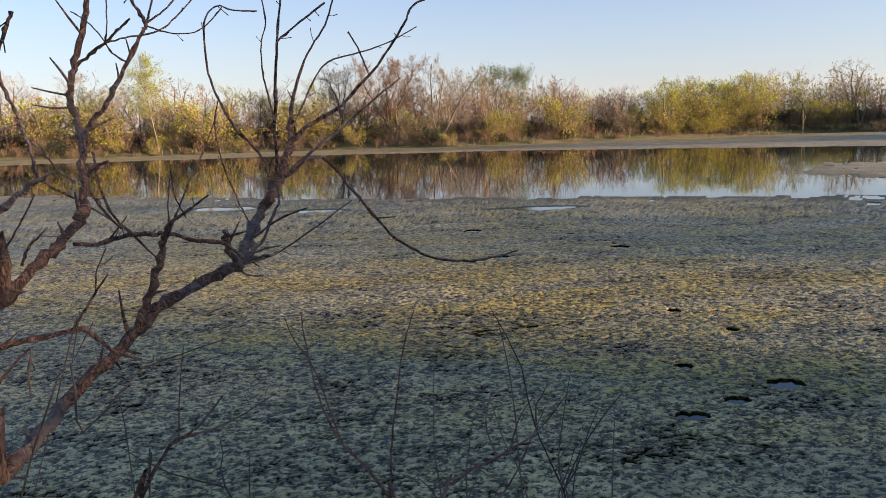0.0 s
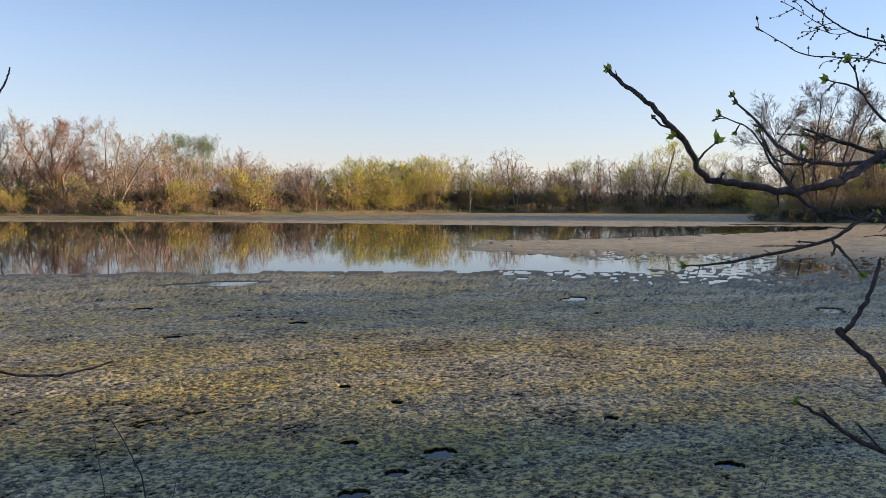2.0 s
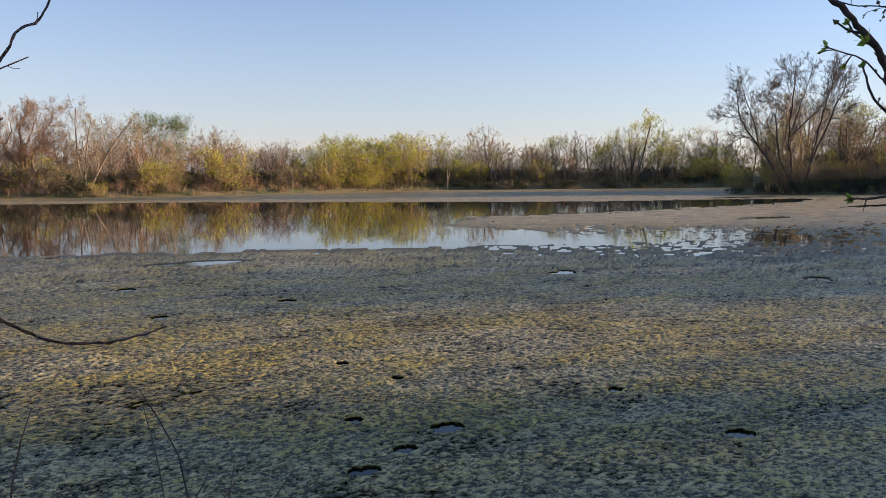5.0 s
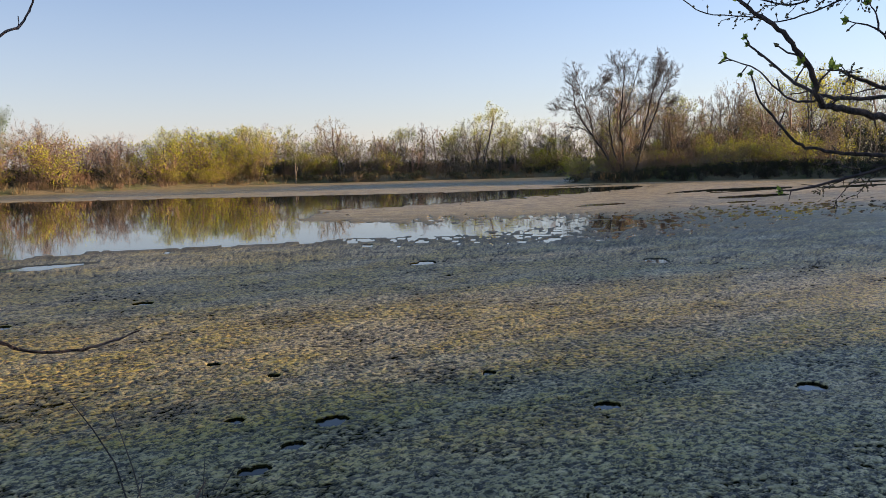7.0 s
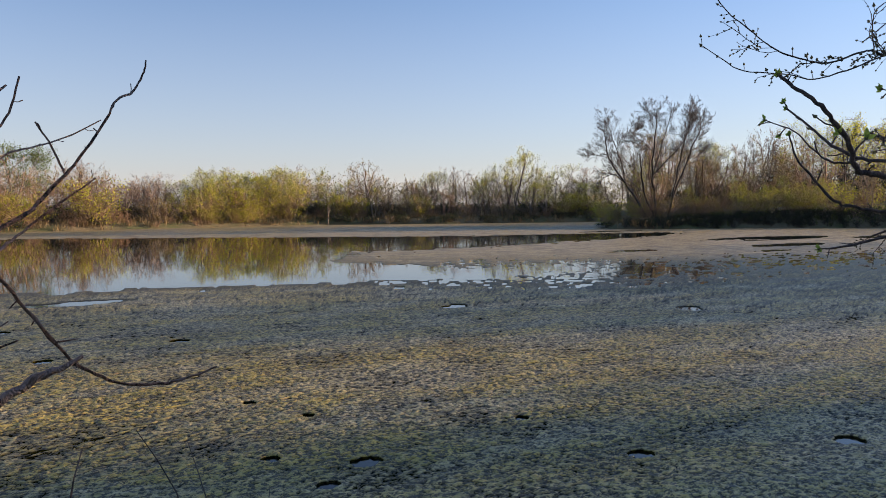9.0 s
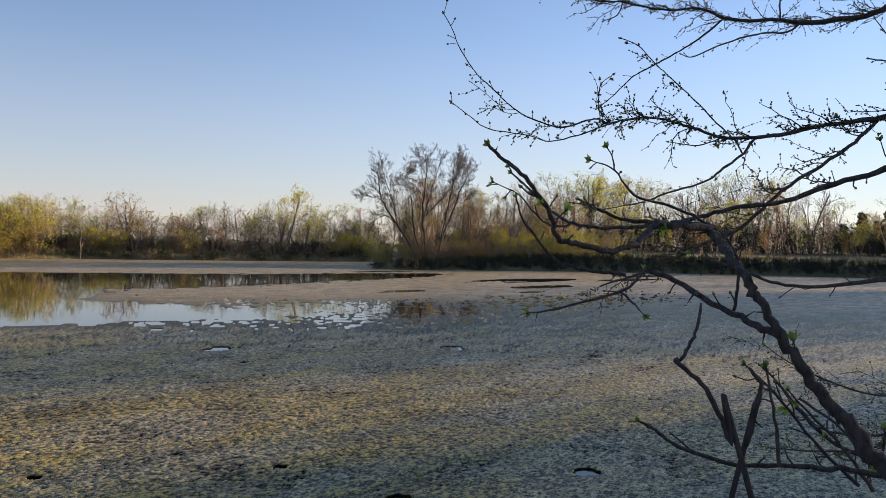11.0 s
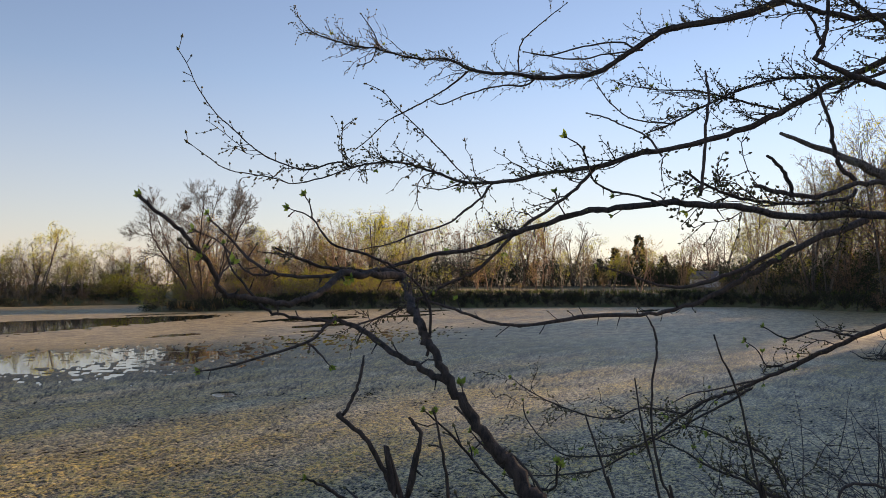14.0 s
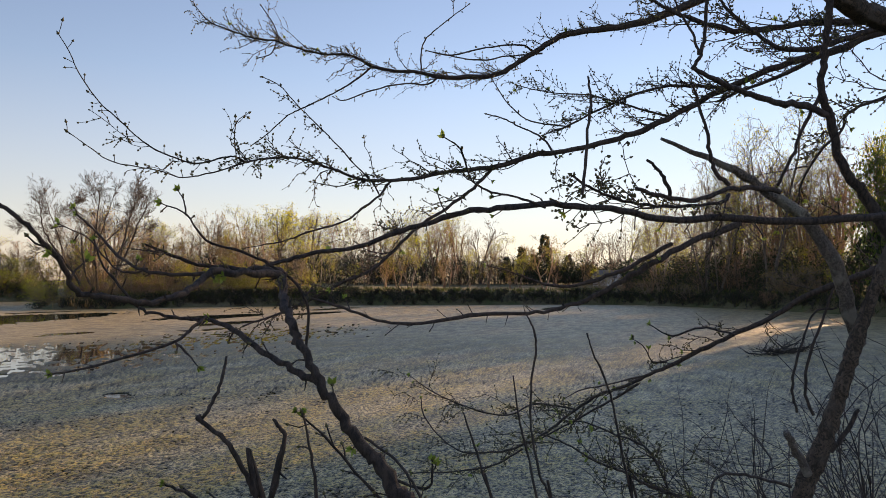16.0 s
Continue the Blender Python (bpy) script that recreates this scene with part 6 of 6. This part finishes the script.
limb("bush", "bare", "limb", [(-0.575, 1.037, 2.420, 0.0029), (-0.566, 1.042, 2.370, 0.0030), (-0.555, 1.048, 2.330, 0.0030), (-0.548, 1.054, 2.292, 0.0030), (-0.543, 1.060, 2.247, 0.0027)])
limb("bush", "bare", "limb", [(-0.558, 1.069, 2.304, 0.0015), (-0.541, 1.081, 2.276, 0.0016), (-0.523, 1.094, 2.248, 0.0016), (-0.503, 1.108, 2.230, 0.0012)])
limb("bush", "bare", "limb", [(-0.575, 1.110, 2.248, 0.0020), (-0.552, 1.124, 2.226, 0.0020), (-0.519, 1.137, 2.203, 0.0017), (-0.461, 1.147, 2.158, 0.0017)])
limb("bush", "bare", "limb", [(-0.360, 0.622, 2.235, 0.0036), (-0.333, 0.619, 2.255, 0.0031), (-0.316, 0.614, 2.266, 0.0027), (-0.297, 0.609, 2.275, 0.0012)])
limb("bush", "bare", "limb", [(-0.534, 1.216, 2.275, 0.0022), (-0.523, 1.206, 2.214, 0.0026), (-0.503, 1.200, 2.174, 0.0026), (-0.477, 1.196, 2.150, 0.0022)])
limb("bush", "bare", "limb", [(-0.549, 1.209, 2.228, 0.0026), (-0.528, 1.204, 2.197, 0.0031), (-0.511, 1.200, 2.175, 0.0026), (-0.494, 1.197, 2.157, 0.0022)])
limb("bush", "bare", "limb", [(-0.546, 1.211, 2.241, 0.0035), (-0.522, 1.203, 2.256, 0.0030), (-0.503, 1.194, 2.262, 0.0022)])
limb("bush", "bare", "limb", [(-0.562, 0.995, 2.160, 0.0018), (-0.539, 1.001, 2.196, 0.0018), (-0.522, 1.006, 2.228, 0.0012)])
limb("bush", "bare", "limb", [(-0.541, 0.991, 2.138, 0.0022), (-0.529, 0.995, 2.163, 0.0022), (-0.506, 0.999, 2.186, 0.0012)])
limb("bush", "bare", "limb", [(-0.582, 0.966, 1.981, 0.0026), (-0.552, 0.972, 2.016, 0.0022), (-0.531, 0.974, 2.032, 0.0022), (-0.537, 0.970, 2.005, 0.0018), (-0.535, 0.965, 1.972, 0.0012)])
limb("bush", "bare", "limb", [(-0.455, 1.295, 2.136, 0.0024), (-0.439, 1.315, 2.183, 0.0019), (-0.422, 1.335, 2.229, 0.0015), (-0.400, 1.356, 2.280, 0.0015), (-0.383, 1.378, 2.333, 0.0012)])
limb("bush", "bare", "limb", [(-0.455, 1.295, 2.136, 0.0019), (-0.456, 1.303, 2.185, 0.0014), (-0.449, 1.312, 2.241, 0.0012)])
limb("bush", "bare", "limb", [(-0.367, 1.495, 2.118, 0.0022), (-0.389, 1.491, 2.174, 0.0022), (-0.411, 1.489, 2.240, 0.0016), (-0.421, 1.489, 2.315, 0.0016), (-0.407, 1.484, 2.367, 0.0012)])
limb("bush", "bare", "limb", [(-0.410, 1.249, 2.166, 0.0018), (-0.427, 1.255, 2.202, 0.0014), (-0.434, 1.263, 2.252, 0.0012)])
limb("sapling", "bare", "stem", [(-0.626, 1.403, 1.553, 0.0049), (-0.597, 1.412, 1.604, 0.0044), (-0.539, 1.427, 1.702, 0.0044), (-0.505, 1.431, 1.722, 0.0038), (-0.472, 1.435, 1.748, 0.0033), (-0.432, 1.443, 1.796, 0.0016)])
limb("sapling", "bare", "limb", [(-0.511, 1.430, 1.719, 0.0033), (-0.435, 1.458, 1.732, 0.0028), (-0.339, 1.491, 1.781, 0.0014)])
limb("sapling", "bare", "limb", [(-0.519, 1.429, 1.714, 0.0022), (-0.516, 1.443, 1.798, 0.0016), (-0.505, 1.459, 1.895, 0.0012)])
limb("reed", "dry", "stem", [(-0.560, 1.000, 1.880, 0.0027), (-0.505, 1.033, 1.893, 0.0024), (-0.450, 1.100, 1.955, 0.0021), (-0.450, 1.157, 1.950, 0.0022), (-0.352, 1.218, 1.970, 0.0014)])
limb("reed", "dry", "stem", [(-0.578, 1.107, 1.913, 0.0017), (-0.551, 1.116, 1.970, 0.0017), (-0.520, 1.126, 2.027, 0.0013)])
limb("reed", "dry", "stem", [(-0.648, 1.506, 1.560, 0.0023), (-0.662, 1.525, 1.676, 0.0023), (-0.677, 1.540, 1.774, 0.0018)])
limb("reed", "dry", "stem", [(-0.581, 1.408, 1.584, 0.0033), (-0.579, 1.417, 1.638, 0.0027), (-0.574, 1.426, 1.692, 0.0022)])
limb("sapling", "bare", "stem", [(-0.120, 1.866, 1.281, 0.0058), (-0.156, 1.901, 1.340, 0.0052), (-0.230, 1.940, 1.422, 0.0045), (-0.299, 1.976, 1.488, 0.0038), (-0.352, 2.019, 1.601, 0.0031), (-0.383, 2.065, 1.731, 0.0023), (-0.397, 2.101, 1.795, 0.0016)])
limb("sapling", "bare", "limb", [(-0.288, 1.996, 1.455, 0.0031), (-0.354, 2.042, 1.641, 0.0023), (-0.416, 2.074, 1.730, 0.0023), (-0.444, 2.100, 1.788, 0.0016)])
limb("sapling", "bare", "stem", [(-0.161, 1.959, 1.231, 0.0046), (-0.156, 2.003, 1.423, 0.0039), (-0.135, 2.040, 1.570, 0.0031), (-0.117, 2.071, 1.689, 0.0027), (-0.083, 2.101, 1.793, 0.0016)])
limb("reed", "dry", "stem", [(-0.011, 1.866, 1.278, 0.0037), (-0.035, 1.943, 1.445, 0.0030), (-0.032, 2.025, 1.636, 0.0015)])
limb("reed", "dry", "stem", [(0.296, 1.864, 1.269, 0.0037), (0.294, 1.942, 1.435, 0.0030), (0.342, 2.026, 1.640, 0.0015)])
limb("reed", "dry", "stem", [(0.194, 1.865, 1.272, 0.0037), (0.173, 1.971, 1.616, 0.0030), (0.144, 2.049, 1.782, 0.0015)])
limb("reed", "dry", "stem", [(0.420, 1.864, 1.265, 0.0037), (0.436, 1.936, 1.401, 0.0030), (0.455, 2.003, 1.500, 0.0015)])
limb("reed", "dry", "stem", [(0.048, 1.865, 1.276, 0.0037), (0.046, 1.933, 1.384, 0.0030), (0.071, 2.005, 1.512, 0.0015)])
limb("reed", "dry", "stem", [(0.325, 1.864, 1.268, 0.0037), (0.286, 1.935, 1.391, 0.0030), (0.373, 2.001, 1.488, 0.0015)])
limb("sapling", "bare", "stem", [(-0.040, 1.866, 1.279, 0.0066), (0.008, 1.907, 1.374, 0.0059), (0.129, 1.940, 1.426, 0.0045), (0.239, 1.974, 1.479, 0.0030), (0.337, 2.016, 1.580, 0.0015)])
limb("sapling", "bare", "limb", [(0.126, 1.893, 1.447, 0.0029), (0.100, 1.907, 1.534, 0.0022), (0.117, 1.921, 1.620, 0.0015)])
limb("sapling", "bare", "limb", [(0.156, 1.895, 1.460, 0.0029), (0.188, 1.909, 1.546, 0.0022), (0.226, 1.918, 1.603, 0.0015)])
limb("sapling", "bare", "limb", [(0.048, 1.865, 1.276, 0.0037), (0.155, 1.905, 1.362, 0.0030), (0.261, 1.961, 1.555, 0.0019)])
limb("reed", "dry", "stem", [(0.212, 1.772, 1.322, 0.0035), (0.152, 1.848, 1.481, 0.0028), (0.116, 1.915, 1.584, 0.0018)])


# ---- thicket of fine stems round the thorn tree ----
def thicket(x, y, height, seed, stems, spread):
    rng = random.Random(seed)
    w, fine = Wood(), Wood()
    z = ground_at(x, y)
    for s in range(stems):
        a = rng.uniform(0, 2 * math.pi)
        lean = rng.uniform(0.15, spread)
        p = Vector((x + rng.gauss(0, 0.15), y + rng.gauss(0, 0.15), z - 0.05))
        length = height * rng.uniform(0.5, 1.1)
        pts, _ = wander(p, Vector((math.cos(a) * lean, math.sin(a) * lean, 1)), length, 7, 0.12, 0.02, rng)
        w.stem(pts, [0.010 - 0.007 * k / 7 for k in range(8)], 4)
        for k in range(2, 8):
            for _ in range(2):
                d = any_way((pts[k] - pts[k - 1]).normalized(), rng.uniform(0.4, 0.9))
                q, _ = wander(pts[k], d, length * rng.uniform(0.12, 0.35), 4, 0.15, 0.0, rng)
                fine.stem(q, [0.0042, 0.0036, 0.003, 0.0024, 0.0016], 3)
    thing = tagged(new("thicket"), "tangle of thin leafless stems at the pond's edge", "shrub")
    tagged(piece("brushwood", w.mesh("brushwood", BARK_THORN), thing), kind="stuff")
    tagged(piece("twigwork", fine.mesh("twigwork", BARK_THORN), thing), kind="stuff")


for k, (x, y, h, n) in enumerate(((5.0, -0.35, 1.9, 16), (5.6, -0.9, 2.2, 20), (4.7, -0.95, 2.1, 16), (6.4, -1.3, 2.3, 20), (5.3, -1.5, 2.4, 20), (6.2, -0.5, 1.8, 14), (7.6, -2.4, 2.6, 20), (9.0, -3.4, 3.0, 20), (4.3, -0.1, 1.5, 10), (5.2, 0.1, 1.3, 14), (6.0, -0.2, 1.4, 16), (4.9, -0.6, 1.6, 18), (5.8, -1.2, 1.7, 18), (6.9, -1.0, 1.7, 18), (5.1, -1.0, 1.9, 22), (5.5, -0.6, 1.6, 22), (6.0, -1.6, 2.2, 22), (4.6, -0.4, 1.5, 16), (4.4, -1.3, 2.0, 18), (6.7, -2.0, 2.3, 20), (0.25, 2.0, 1.7, 13))):
    thicket(x, y, h, 400 + k, n, 0.9)

# a low heap of drowned brushwood at the water's edge
def brush_heap(x, y, turn, length, seed):
    rng = random.Random(seed)
    w = Wood()
    for k in range(90):
        a, b = rng.gauss(0, 0.32) * length, rng.gauss(0, 0.22)
        px, py = x + a * math.cos(turn) - b * math.sin(turn), y + a * math.sin(turn) + b * math.cos(turn)
        way = Vector((math.cos(turn) + rng.gauss(0, 0.6), math.sin(turn) + rng.gauss(0, 0.6), rng.uniform(-0.05, 0.22)))
        size = rng.uniform(0.5, 1.6)
        pts, _ = wander((px, py, rng.uniform(0.0, 0.16)), way, size, 5, 0.16, 0.0, rng)
        r = rng.uniform(0.008, 0.03)
        w.stem(pts, [r * (1 - 0.14 * i) for i in range(6)], 4, True, 0.2)
        for i in (2, 4):
            q, _ = wander(pts[i], any_way((pts[i] - pts[i - 1]).normalized(), 0.8), size * 0.3, 2, 0.2, 0.1, rng)
            w.stem(q, [r * 0.5, r * 0.4, 0.003], 3)
    heap = tagged(piece("brush_heap", w.mesh("brush_heap", BARK_DARK)), "low dark heap of drowned brushwood lying in the algae", "brushwood", kind="stuff")


brush_heap(30.9, -3.3, -0.55, 2.6, 61)


# ---- the house and the lit field's edge ----
def house(x, y, turn):
    z = ground_at(x, y) - 0.1
    thing = tagged(new("house"), "small white house behind trees across the field", "house")
    thing.matrix_basis = pose(x, y, z, 0, 0, turn) @ Matrix.Scale(0.5, 4)

    def block(name, a, b, material, label=""):
        v = [(px, py, pz) for px in (a[0], b[0]) for py in (a[1], b[1]) for pz in (a[2], b[2])]
        f = [(0, 1, 3, 2), (4, 6, 7, 5), (0, 4, 5, 1), (2, 3, 7, 6), (0, 2, 6, 4), (1, 5, 7, 3)]
        return piece(name, mesh_of(name, v, f, material, False), thing, label)

    walls = [(-4.5, -3.5, 0), (4.5, -3.5, 0), (4.5, 3.5, 0), (-4.5, 3.5, 0), (-4.5, -3.5, 3.6), (4.5, -3.5, 3.6), (4.5, 3.5, 3.6), (-4.5, 3.5, 3.6), (-4.5, 0, 6.0), (4.5, 0, 6.0)]
    piece("wall", mesh_of("wall", walls, [(0, 1, 5, 4), (2, 3, 7, 6), (1, 2, 6, 9, 5), (3, 0, 4, 8, 7)], WALL_WHITE, False), thing)
    for s in (-1, 1):
        v = [(-5, s * 4.0, 3.3), (5, s * 4.0, 3.3), (5, 0, 6.15), (-5, 0, 6.15), (-5, s * 4.0, 3.15), (5, s * 4.0, 3.15), (5, 0, 6.0), (-5, 0, 6.0)]
        piece("roof", mesh_of("roof", v, [(0, 1, 2, 3), (4, 7, 6, 5), (0, 4, 5, 1), (1, 5, 6, 2), (2, 6, 7, 3), (3, 7, 4, 0)], ROOF_GREY, False), thing)
    for wx in (-2.4, 0.2, 2.8):
        block("window", (wx - 0.5, -3.55, 1.2), (wx + 0.5, -3.45, 2.6), ROOF_GREY)


house(*at_bearing(84.7, 152), 75)


# ---- grass along the banks ----
def grass(name, label, material, spots, low, high, width, seed):
    rng = random.Random(seed)
    w = Wood()
    for x, y in spots:
        z = ground_at(x, y)
        for _ in range(5):
            p = Vector((x + rng.gauss(0, 0.12), y + rng.gauss(0, 0.12), z - 0.03))
            w.blade(p, Vector((rng.gauss(0, 0.3), rng.gauss(0, 0.3), 1)), rng.uniform(low, high), width)
    tagged(piece(name, w.mesh(name, material, False)), label, "grass", kind="stuff")


def along_shore(count, first, last, inner, outer, seed):
    rng = random.Random(seed)
    out = []
    for _ in range(count):
        bearing = rng.uniform(first, last)
        out.append(at_bearing(bearing, shore_distance(bearing) + rng.uniform(inner, outer)))
    return out


grass("dry_grass", "tufts of dry straw grass on the far bank", GRASS_DRY, along_shore(1500, -40, 50, 0.2, 5, 1), 0.3, 0.9, 0.035, 2)
grass("bank_grass", "green spring grass on the steep bank", GRASS_GREEN, along_shore(1200, 50, 104, 0.5, 9, 3), 0.3, 0.8, 0.04, 4)
grass("shore_grass", "short grass on the near bank", GRASS_DRY, [(random.uniform(-5, 4.5), random.uniform(-1.5, 1.5)) for _ in range(500)], 0.08, 0.3, 0.004, 6)
